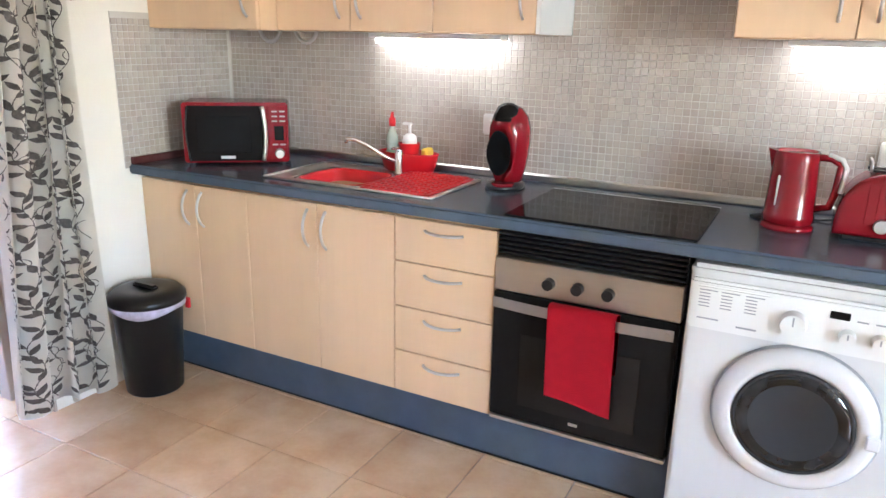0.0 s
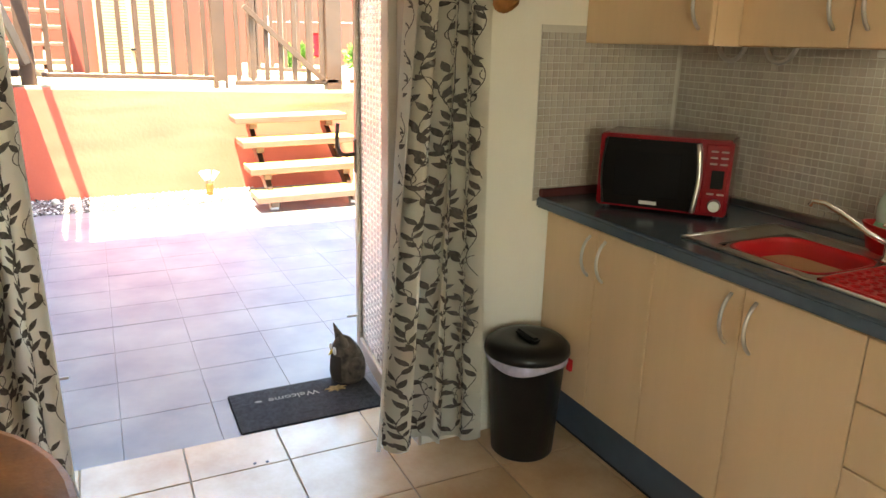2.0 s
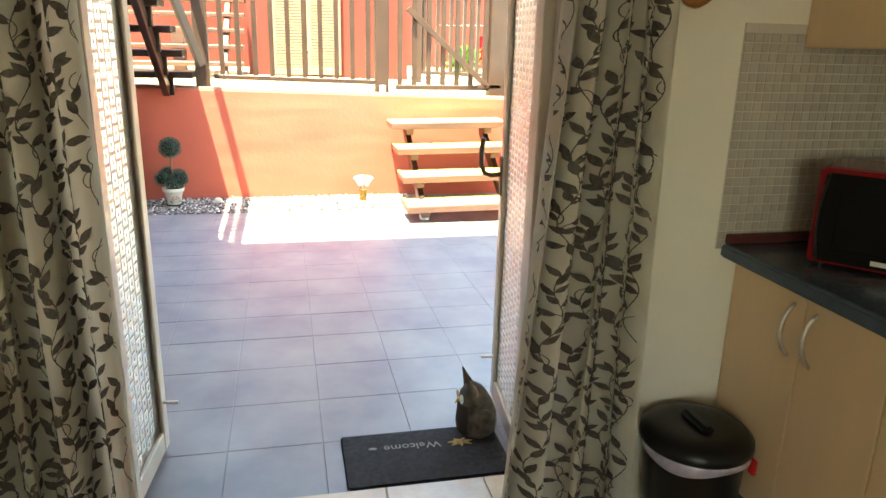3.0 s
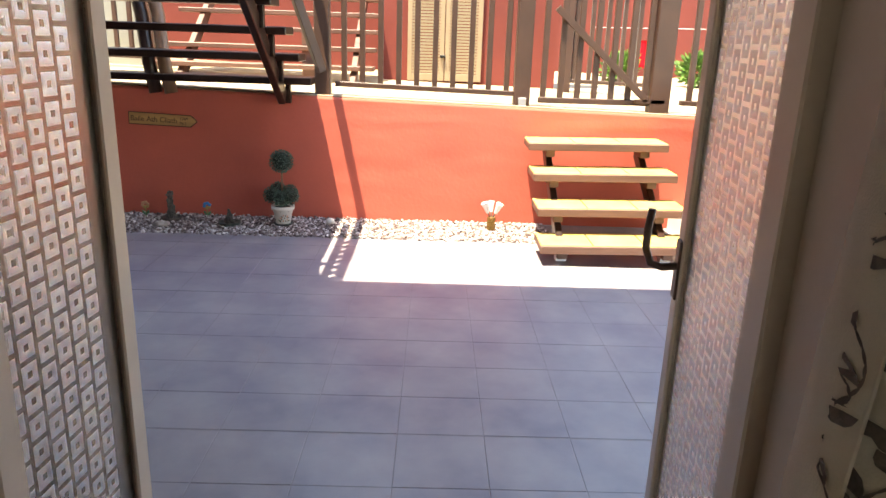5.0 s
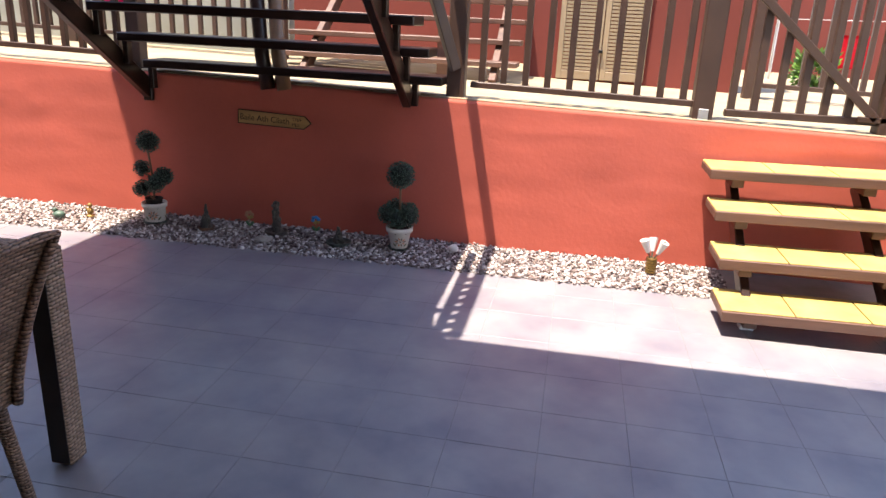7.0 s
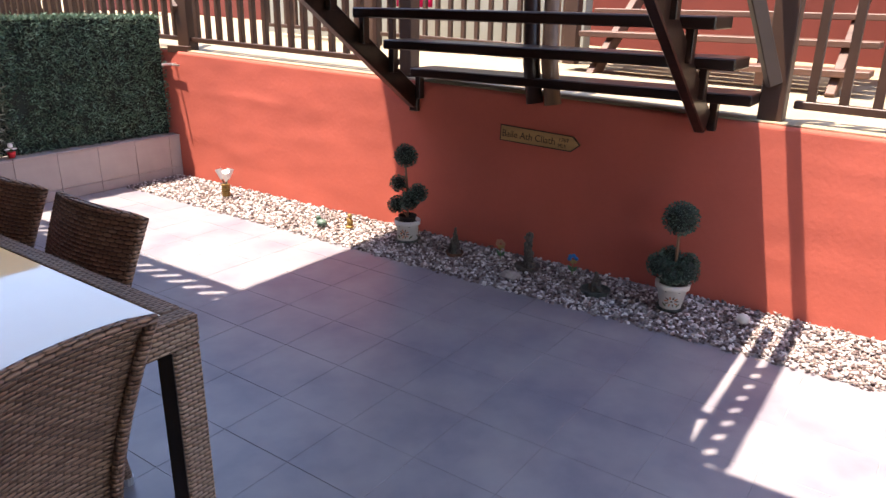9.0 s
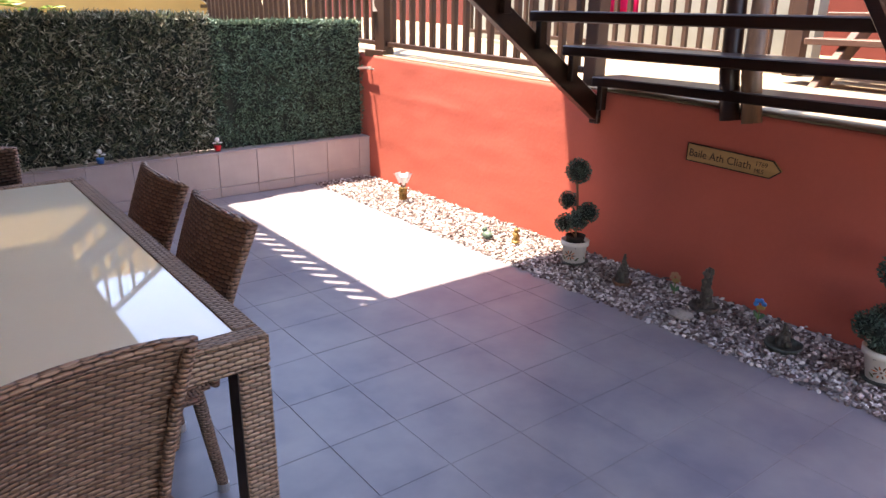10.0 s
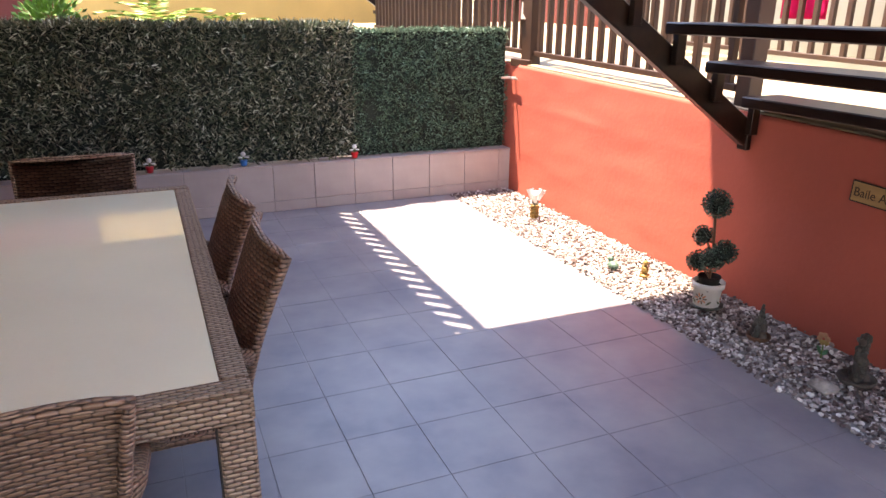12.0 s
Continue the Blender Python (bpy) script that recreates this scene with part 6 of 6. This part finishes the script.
hedge_panel("hedge", -7.26, -5.6, NY + 0.17, 0.16, 1.2, -1, 8500, 0.045, 0.008, 6, "dark green artificial hedge panel above the white kerb")


def leaf_ball(parent, at, r, n, seed, ln=0.017):
    rnd = random.Random(seed)
    vs, fs = [], []
    at = Vector(at)
    for _ in range(n):
        d = Vector((rnd.gauss(0, 1), rnd.gauss(0, 1), rnd.gauss(0, 1))).normalized()
        p = at + d * (r * rnd.uniform(0.82, 0.97))
        e = d + Vector((rnd.uniform(-1, 1), rnd.uniform(-1, 1), rnd.uniform(-1, 1))) * 0.8
        blades(vs, fs, p, e, ln * rnd.uniform(0.7, 1.2), 0.009, rnd)
    # Dark core, so the gaps between leaves read as shaded.
    cr = part("crown", ball(B(), at, r * 0.84), M["leaf_gap_shade"], parent, smooth=True)
    pydata("leaves", vs, fs, M["boxwood"], cr)


def pot(parent, at, r0, r1, h):
    p = part("pot", lathe(B(), [(r0, 0), (r0 + 0.003, 0.004), (r1 - 0.006, h - 0.035), (r1 + 0.006, h - 0.03), (r1 + 0.008, h), (r1 - 0.004, h), (r1 - 0.008, h - 0.02), (0.01, h - 0.022)], at, 28), M["terracotta_white"], parent, "whitewashed pot with painted flowers", True)
    part("soil", lathe(B(), [(r1 - 0.009, h - 0.021), (r1 - 0.02, h - 0.012), (0.004, h - 0.009)], at, 20), M["soil"], p)
    def dab(name, ang, zz, along, size, thin, material):
        rr = r0 + (r1 - r0) * zz / h + 0.0008
        bm = ball(B(), (0, 0, 0), size, 0.16, 1, thin)
        bmesh.ops.transform(bm, matrix=Matrix.Translation((at[0] + rr * math.cos(ang), at[1] + rr * math.sin(ang), at[2] + zz)) @ Matrix.Rotation(ang, 4, "Z") @ Matrix.Rotation(along, 4, "X"), verts=bm.verts)
        part(name, bm, M[material], p)

    for turn in (0.35, 0.35 + 2 * math.pi / 3, 0.35 - 2 * math.pi / 3):
        for k in range(10):
            a = 2 * math.pi * k / 10
            dab("petal", turn + math.cos(a) * 0.022 / r0, h * 0.40 + math.sin(a) * 0.022, a, 0.0125, 0.3, "orange" if k % 2 else "clay")
        dab("flower_centre", turn, h * 0.40, 0, 0.007, 1, "clay")
        for k in (-1, 1):
            dab("painted_leaf", turn + k * 0.62, h * 0.24, k * 0.7, 0.017, 0.32, "leaf_paint")
            dab("painted_leaf", turn + k * 0.34, h * 0.80, -k * 0.5, 0.016, 0.3, "green_stone")
    part("saucer", lathe(B(), [(r0 + 0.015, 0.0), (r0 + 0.025, 0.012), (r0 + 0.01, 0.012), (0.01, 0.006)], (at[0], at[1], at[2] - 0.004), 24), M["green_stone"], p)
    return p


GZ = PZ + 0.012
P2 = (-7.0, -0.147, GZ + 0.012)
t2 = thing("topiary_pot", P2, "artificial topiary ball over a leafy clump in a painted white pot", "plant", "topiary plants")
pot(t2, P2, 0.052, 0.083, 0.148)
part("stem", rod(B(), (P2[0], P2[1], GZ + 0.16), (P2[0], P2[1], GZ + 0.44), 0.008), M["log"], t2)
leaf_ball(t2, (P2[0], P2[1], GZ + 0.505), 0.088, 900, 11)
for k, (dx, dy, dz, r) in enumerate(((0.03, -0.075, 0.245, 0.062), (0.03, 0.07, 0.24, 0.065), (0.06, 0.0, 0.225, 0.058), (-0.03, -0.04, 0.28, 0.055), (-0.05, 0.05, 0.255, 0.055))):
    leaf_ball(t2, (P2[0] + dx, P2[1] + dy, GZ + dz), r, 420, 20 + k)
P1 = (-7.04, -1.955, GZ + 0.012)
t1 = thing("topiary_pot", P1, "artificial topiary with five balls on branches in a painted white pot", "plant", "topiary plants")
pot(t1, P1, 0.066, 0.08, 0.14)
part("inner_pot", lathe(B(), [(0.05, 0.125), (0.058, 0.162), (0.062, 0.166), (0.062, 0.17), (0.054, 0.17), (0.05, 0.152), (0.004, 0.156)], P1, 24), M["soil"], t1, "dark inner nursery pot", True)
part("stem", sweep(B(), [(P1[0], P1[1], GZ + 0.15), (P1[0] + 0.005, P1[1] + 0.01, GZ + 0.3), (P1[0], P1[1] - 0.02, GZ + 0.54)], 0.008), M["log"], t1, smooth=True)
for k, (dx, dy, dz, r) in enumerate(((0, -0.012, 0.582, 0.074), (0.02, -0.062, 0.395, 0.052), (0.02, 0.10, 0.352, 0.06), (0.05, 0.05, 0.30, 0.061), (0.03, -0.068, 0.25, 0.056))):
    leaf_ball(t1, (P1[0] + dx, P1[1] + dy, GZ + dz), r, int(110000 * r * r), 30 + k)
    if k:
        part("branch", rod(B(), (P1[0], P1[1], GZ + dz - 0.08), (P1[0] + dx, P1[1] + dy, GZ + dz), 0.005), M["log"], t1)


def flower_lamp(x, y):
    t = thing("solar_lamp", (x, y, GZ), "solar garden lamp with three white bell flowers in a wicker pot", "lamp", "solar lamps")
    bm = B()
    for k in range(6):
        bmesh.ops.create_cone(bm, cap_ends=True, segments=18, radius1=0.034, radius2=0.034, depth=0.012, matrix=Matrix.Translation((x, y, GZ + 0.016 + k * 0.0165)))
    part("basket", bm, M["gold"], t)
    for dx, dy in ((0.01, -0.045), (0.025, 0.045), (-0.045, 0.0)):
        s = part("stem", rod(B(), (x + dx * 0.2, y + dy * 0.2, GZ + 0.1), (x + dx * 0.75, y + dy * 0.75, GZ + 0.15), 0.005), M["green_stone"], t)
        bm = rod(B(), (x + dx * 0.65, y + dy * 0.65, GZ + 0.14), (x + dx * 1.35, y + dy * 1.35, GZ + 0.222), 0.012, 0.029, 16)
        part("socket", rod(B(), (x + dx * 1.345, y + dy * 1.345, GZ + 0.2212), (x + dx * 1.36, y + dy * 1.36, GZ + 0.2235), 0.011, 0.011, 12), M["green_stone"], s)
        part("bell", bm, M["white_plastic"], s, "white bell-shaped shade")


flower_lamp(-7.03, 1.493)
flower_lamp(-7.018, -3.815)


def ornament(name, at, label, shapes, category="ornament"):
    bm = B()
    for kind, *a in shapes:
        if kind == "b":
            ball(bm, (at[0] + a[0], at[1] + a[1], GZ + a[2]), a[3], *a[4:7])
        else:
            rod(bm, (at[0] + a[0], at[1] + a[1], GZ + a[2]), (at[0] + a[3], at[1] + a[4], GZ + a[5]), a[6], a[7], 10)
    return bm, at, label, category, name


def place(o, material):
    bm, at, label, category, name = o
    ob = part(name, bm, M[material], None, "", True)
    tagged(ob, label, category)


def cast_statue(at, label, dish, radius, profile, seed):
    """One knobbly cast-stone mesh: rings of small lumps that follow a profile of (height, radius), on a shallow dish."""
    rnd = random.Random(seed)
    bowl = part("plant_dish", lathe(B(), [(radius * 0.82, 0), (radius, 0.022), (radius, 0.03), (radius * 0.9, 0.03), (radius * 0.85, 0.02), (0.004, 0.019)], (at[0], at[1], GZ - 0.006), 28), M[dish], None, "", True)
    tagged(bowl, "shallow round stained dish set in the gravel", "dish", "plant dishes")
    bm = B()
    for (z0, ra), (z1, rb) in zip(profile, profile[1:]):
        rod(bm, (at[0], at[1], GZ + z0), (at[0], at[1], GZ + z1), ra * 0.8, rb * 0.8, 10)
        for _ in range(9):
            f, a = rnd.random(), rnd.uniform(0, 6.28)
            r = ra + (rb - ra) * f
            ball(bm, (at[0] + r * 0.75 * math.cos(a), at[1] + r * 0.75 * math.sin(a), GZ + z0 + (z1 - z0) * f), max(0.006, r * rnd.uniform(0.3, 0.5)), 1, 1, rnd.uniform(0.8, 1.6))
    tagged(part("garden_statue", bm, M["knobs"], None, "", True), label, "ornament", "garden statues")


cast_statue((-7.0, -1.54), "small dark weathered pointed figurine on a clay dish", "clay", 0.058, ((0.013, 0.04), (0.05, 0.036), (0.085, 0.028), (0.12, 0.017), (0.15, 0.012), (0.185, 0.005)), 3)
cast_statue((-7.07, -1.05), "tall dark weathered column figurine on a round dish", "stone_dish", 0.08, ((0.013, 0.045), (0.04, 0.03), (0.10, 0.03), (0.15, 0.027), (0.185, 0.022), (0.20, 0.026), (0.225, 0.022)), 4)
cast_statue((-6.97, -0.56), "low dark weathered frog ornament on a wide dish", "green_stone", 0.085, ((0.013, 0.035), (0.04, 0.036), (0.07, 0.024), (0.095, 0.012), (0.12, 0.011)), 5)
place(ornament("garden_gnome", (-7.02, -2.46), "small brown garden figurine with raised arms", [("r", 0, 0, 0, 0, 0, 0.015, 0.035, 0.03), ("b", 0, 0, 0.04, 0.024, 1, 1, 1.3), ("b", 0, 0, 0.085, 0.018), ("r", 0, -0.03, 0.06, 0, 0, 0.05, 0.008, 0.008)]), "gold")
place(ornament("garden_frog", (-6.91, -2.63), "pale green frog ornament on the gravel", [("b", 0, 0, 0.03, 0.035, 1, 1.3, 0.8), ("b", 0, -0.03, 0.06, 0.02)]), "boxwood")
bm = box(B(), -6.925, -6.835, -1.115, -1.005, GZ - 0.004, GZ + 0.028, 0.01, seg=2)
ball(bm, (-6.88, -1.05, GZ + 0.028), 0.022, 1, 1.2, 0.5)
ball(bm, (-6.88, -1.085, GZ + 0.026), 0.016, 1, 1, 0.6)
tagged(part("flat_stone", bm, M["pale_block"], None, "", True), "flat pale grey cast stone block on the gravel", "stone")
place(ornament("pale_stone", (-7.05, 0.215), "rounded pale stone on the gravel", [("b", 0, 0, 0.025, 0.03, 1, 1.2, 1.0)], "stone"), "terracotta_white")
for (x, y), mt, lb in (((-7.1, -1.26), "petal_peach", "small pinwheel flower with faded peach petals"), ((-7.13, -0.78), "blue", "small pinwheel flower with blue petals")):
    t = thing("flower_stake", (x, y, GZ), lb, "garden stake", "flower stakes")
    part("stalk", rod(B(), (x, y, 0), (x, y, GZ + 0.10), 0.003, 0.003, 6), M["shrub"], t)
    for k in range(6):
        a = 2 * math.pi * k / 6 + 0.3
        low = math.sin(a) < -0.3
        part("petal", ball(B(), (x + 0.004, y + 0.022 * math.cos(a), GZ + 0.108 + 0.02 * math.sin(a)), 0.015, 0.35, 1, 0.9), M["petal_yellow"] if low else M[mt], t)
    for sgn in (-1, 1):
        bm = ball(B(), (0, 0, 0), 0.022, 0.3, 0.45, 1)
        bmesh.ops.transform(bm, matrix=Matrix.Translation((x, y + sgn * 0.016, GZ + 0.045)) @ Matrix.Rotation(-sgn * 0.6, 4, "X"), verts=bm.verts)
        part("leaf", bm, M["painted_leaf"], t)

# little pots on the low wall
for x, mt in ((-4.30, "red_plastic"), (-4.98, "blue"), (-5.87, "red_plastic")):
    at = (x, HY - 0.033, 0.365)
    t = thing("toy_flower_pot", at, "tiny solar flower in a %s pot on the low wall" % ("blue" if mt == "blue" else "red"), "ornament", "toy flower pots")
    part("cup", lathe(B(), [(0.022, 0), (0.028, 0.035), (0.03, 0.045), (0.01, 0.045)], at, 16), M[mt], t, smooth=True)
    part("stalk", rod(B(), (x, at[1], 0.405), (x, at[1], 0.445), 0.003, 0.003, 6), M["shrub"], t)
    part("flower", ball(B(), (x, at[1], 0.455), 0.02, 1, 0.6, 1), M["white_plastic"], t, smooth=True)
    for sgn in (-1, 1):
        part("leaf", ball(B(), (x + sgn * 0.025, at[1], 0.43), 0.02, 1, 0.4, 0.35), M["white_plastic"], t, smooth=True)

# ---- wooden arrow sign ----
sg = thing("arrow_sign", (RWX + 0.01, -1.13, 0.76), "varnished wooden arrow sign with hand lettering on the red wall", "sign")
tilt = pose(RWX + 0.022, -1.40, 0.762, 90, 0, 90) @ pose(0, 0, 0, 0, 0, -2.0)
bm = B()
vs = [bm.verts.new(c) for c in ((0, -0.047, 0), (0.485, -0.044, 0), (0.538, 0.0, 0), (0.49, 0.044, 0), (0, 0.047, 0))]
bm.faces.new(vs)
g = bmesh.ops.extrude_face_region(bm, geom=bm.faces[:])
for v in g["geom"]:
    if isinstance(v, bmesh.types.BMVert):
        v.co.z -= 0.018
bmesh.ops.transform(bm, matrix=tilt, verts=bm.verts)
bo = part("board", bm, M["sign_wood"], sg)
EDGE = ((0.0, -0.047), (0.485, -0.044), (0.538, 0.0), (0.49, 0.044), (0.0, 0.047), (0.0, -0.047))
for (x0, y0), (x1, y1) in zip(EDGE, EDGE[1:]):
    part("burnt_edge", rod(B(), tilt @ Vector((x0, y0, -0.002)), tilt @ Vector((x1, y1, -0.002)), 0.0035, 0.0035, 8), M["dark_wood"], bo)
ink = mat("burnt_lettering", (0.05, 0.025, 0.012), 0.8, bump=0.0)
text_part("lettering", "Baile Ath Cliath", 0.058, tilt @ pose(0.012, -0.02, 0.001), ink, bo, 0.0006)
text_part("lettering", "1769", 0.034, tilt @ pose(0.40, 0.004, 0.001), ink, bo, 0.0006)
text_part("lettering", "MLS", 0.03, tilt @ pose(0.40, -0.03, 0.001), ink, bo, 0.0006)

# small things by the hedge and the wall
hs = thing("hedge_post", (-4.72, HY - 0.13, 0.36), "short black post top showing above the hedge", "post")
part("shaft", box(B(), -4.745, -4.70, HY - 0.16, HY - 0.12, 0.357, 1.46, 0.004), M["black"], hs)
pc = thing("wall_bracket", (RWX + 0.02, -4.70, 0.97), "small galvanised bracket on the red wall's corner", "bracket")
part("arm", box(B(), RWX - 0.01, RWX + 0.14, -4.725, -4.71, 0.965, 0.985, 0.003), M["satin"], pc)
part("crosspiece", box(B(), RWX + 0.03, RWX + 0.045, -4.80, -4.62, 0.962, 0.978, 0.003), M["satin"], pc)
br = thing("fence_brace", (FX, -4.85, 1.08), "brown diagonal brace beside the corner fence post", "brace")
part("strut", bar(B(), (FX + 0.05, -4.72, 1.42), (FX - 0.30, -5.3, 2.2), 0.05, 0.09, 0.004), M["brown"], br)
part("foot", bar(B(), (FX + 0.07, -4.55, 1.10), (FX + 0.10, -4.80, 1.10), 0.04, 0.06, 0.004), M["brown"], br)
for k, y in enumerate((0.98, 1.022)):
    tagged(part("threshold_hole", rod(B(), (-2.447 + 0.006 * k, y, -0.004), (-2.447 + 0.006 * k, y, 0.0012), 0.006, 0.006, 12), M["black"]), "small black drilled bolt hole in the threshold tile", "hole", "bolt holes")

# ---- beyond the hedge ----
structure("wall_ochre", box(B(), -9.5, -3.3, -13.3, -13.0, -0.1, 5.0), M["yellow_wall"], "ochre yellow rendered house far behind the hedge", "wall")
structure("wall_far_end", box(B(), -3.3, 2.0, -13.2, -12.9, -0.1, 5.0), M["red_shaded"], "red rendered house far behind the hedge", "wall")
so = thing("far_timber_stair", (-9.6, -10.0, 0), "dark timber stair far behind the hedge", "stair")
for y in (-9.2, -10.4):
    part("stringer", bar(B(), (-8.7, y, 1.05), (-5.4, y, 3.4), 0.08, 0.2), M["dark_wood"], so)
for k in range(7):
    part("tread", box(B(), -8.5 + 0.4 * k, -8.2 + 0.4 * k, -10.4, -9.2, 1.15 + 0.285 * k, 1.2 + 0.285 * k), M["dark_wood"], so)
for y in (-9.2, -10.4):
    part("handrail", bar(B(), (-8.7, y, 2.0), (-5.4, y, 4.35), 0.06, 0.06), M["brown"], so)
    for k in range(18):
        part("baluster", box(B(), -8.6 + 0.18 * k, -8.56 + 0.18 * k, y - 0.02, y + 0.02, 1.15 + 0.128 * k, 2.05 + 0.128 * k), M["brown"], so)
fence("far_fence", -9.0, -13.0, -9.0, "brown fence far behind the hedge", 0.14, ((-9.0, 0.12),), lambda y: 1.15)


def frond_plant(x, y, z, n, ln, seed, label):
    rnd = random.Random(seed)
    t = thing("palm", (x, y, -0.16), label, "palm")
    part("trunk", rod(B(), (x, y, -0.16), (x, y, z), 0.09, 0.07), M["log"], t)
    vs, fs = [], []
    for k in range(n):
        a, e = 2 * math.pi * k / n + rnd.uniform(-0.2, 0.2), rnd.uniform(0.2, 1.1)
        for q in range(14):
            s = q / 14
            c = Vector((x + math.cos(a) * ln * s * math.cos(e * (1 - s * 0.6)), y + math.sin(a) * ln * s * math.cos(e * (1 - s * 0.6)), z + ln * s * math.sin(e) - 0.5 * ln * s * s))
            for sgn in (-1, 1):
                d = Vector((math.cos(a) - sgn * math.sin(a), math.sin(a) + sgn * math.cos(a), 0.1))
                blades(vs, fs, c, d, 0.24 * (1 - s * 0.5), 0.028, rnd)
    pydata("fronds", vs, fs, M["palm"], t)


frond_plant(-5.4, -9.2, 1.15, 16, 0.85, 51, "bright green palm with arching fronds behind the hedge")
frond_plant(-4.6, -9.8, 1.3, 14, 0.8, 52, "yellow-green palm with arching fronds behind the hedge")


def bush(x, y, z0, r, n, seed, label):
    rnd = random.Random(seed)
    t = thing("shrub", (x, y, z0), label, "shrub")
    for k in range(5):
        part("stem", rod(B(), (x, y, z0), (x + rnd.uniform(-r, r) * 0.6, y + rnd.uniform(-r, r) * 0.6, z0 + r * rnd.uniform(0.8, 1.4)), 0.015, 0.006, 6), M["log"], t)
    vs, fs = [], []
    for _ in range(n):
        d = Vector((rnd.gauss(0, 1), rnd.gauss(0, 1), rnd.gauss(0, 1))).normalized()
        p = Vector((x, y, z0 + r)) + Vector((d.x * r, d.y * r, d.z * r)) * rnd.uniform(0.3, 1.0) * (0.8 + 0.4 * noise.noise(d * 2.5 + Vector((seed, 0, 0))))
        blades(vs, fs, p, d + Vector((0, 0, 0.4)), 0.09, 0.045, rnd)
    pydata("leaves", vs, fs, M["shrub"], t)


bush(-3.4, -9.4, 0.9, 0.45, 900, 61, "bright green shrub behind the hedge")
bush(-11.6, 4.6, 0.85, 0.28, 700, 62, "yellow-green shrub beside the laundry")
bush(-11.4, 3.5, 0.85, 0.26, 600, 63, "dark green shrub beyond the gate")
bush(-11.5, 5.6, 0.85, 0.24, 500, 64, "yellow-green shrub beside the laundry")

# ---- gravel ----
vs, fs = [], []
rnd = random.Random(8)
stone = bmesh.new()
bmesh.ops.create_icosphere(stone, subdivisions=1, radius=1.0)
CORNERS = [v.co.copy() for v in stone.verts]
SIDES = [tuple(v.index for v in p.verts) for p in stone.faces]
stone.free()
# The bed's dark colour stands in for shade between the stones.
structure("gravel_bed", box(B(), RWX + 0.02, GX, HY, 2.9, -0.15, PZ - 0.004), M["gravel_gap_shade"], "bed under the gravel, darkened as shade between the pebbles", "ground")
for _ in range(17000):
    x, y = rnd.uniform(RWX + 0.015, GX + 0.01) + 0.014 * math.sin(rnd.uniform(0, 9)), rnd.uniform(HY + 0.01, 1.95)
    r = rnd.uniform(0.0065, 0.0155)
    q = Euler((rnd.uniform(-0.5, 0.5), rnd.uniform(-0.5, 0.5), rnd.uniform(0, 6))).to_matrix()
    c = Vector((x, y, PZ + rnd.uniform(-0.004, 0.016)))
    shape = Vector((rnd.uniform(0.9, 1.35), rnd.uniform(0.65, 0.95), rnd.uniform(0.45, 0.75)))
    k = len(vs)
    for v in CORNERS:
        vs.append(c + q @ (v * shape * (r * rnd.uniform(0.86, 1.1))))
    fs += [tuple(k + a for a in s) for s in SIDES]
tagged(pydata("gravel", vs, fs, M["pebble"], None, True), "mixed white and grey-brown pebbles along the red wall", "gravel", kind="stuff")

# ---- tiles, last ----
def grid_parent(name, label):
    e = new(name)
    return tagged(e, label, "floor", kind="structure")


kf = grid_parent("floor", "beige stoneware floor tiles with pale joints")
tiles(kf, cuts(WO - 0.03, 1.3, -2.425, 0.333), cuts(-0.9, BY, 1.098, 0.333), 0.0, 0.005, M["floor_tile"])
rest = B()
box(rest, WO - 0.03, RX, SY, -0.9, -0.012, -0.001), box(rest, 1.3, RX, -0.9, BY, -0.012, -0.001)
structure("floor_rest", rest, M["floor_tile"], "beige stoneware floor behind the walk", "floor")
pf = grid_parent("patio", "grey-mauve stoneware patio tiles with thin joints")
xs = cuts(GX, -5.164, -5.497, 0.333) + [-4.873, -4.582, -4.29] + cuts(-3.995, WO - 0.03, -3.655, 0.333)
ys = cuts(HY, 0.911, 0.911, 0.341) + cuts(0.911, 3.0, 0.911, 0.334)[1:]
tiles(pf, xs, ys, PZ, 0.0021, M["patio_tile"])
structure("patio_rest", box(B(), GX, WO - 0.03, 3.0, 6.0, PZ - 0.012, PZ - 0.001), M["patio_tile"], "grey stoneware patio farther along", "pavement")
hw = grid_parent("half_wall_tiles", "taupe tiles cladding the low wall")
cache = {}
for x0, x1 in zip(cuts(RWX, WO - 0.03, -5.19, 0.332), cuts(RWX, WO - 0.03, -5.19, 0.332)[1:]):
    for z0, z1 in ((PZ, 0.065), (0.065, 0.345)):
        key = (round(x1 - x0, 3), z0)
        if key not in cache:
            bm = box(B(), 0.002, x1 - x0 - 0.002, -0.014, 0, 0.002, z1 - z0 - 0.002, 0.0015)
            bmesh.ops.recalc_face_normals(bm, faces=bm.faces)
            cache[key] = bpy.data.meshes.new("tile")
            bm.to_mesh(cache[key]), bm.free()
            cache[key].materials.append(M["half_tile"])
        ob = new("tile", cache[key])
        ob.parent, ob.location = hw, (x0, HY, z0)
    bm = box(B(), x0 + 0.002, x1 - 0.002, HY - 0.22, HY + 0.006, 0.345, 0.357, 0.002)
    part("cap_tile", bm, M["half_tile"], hw)
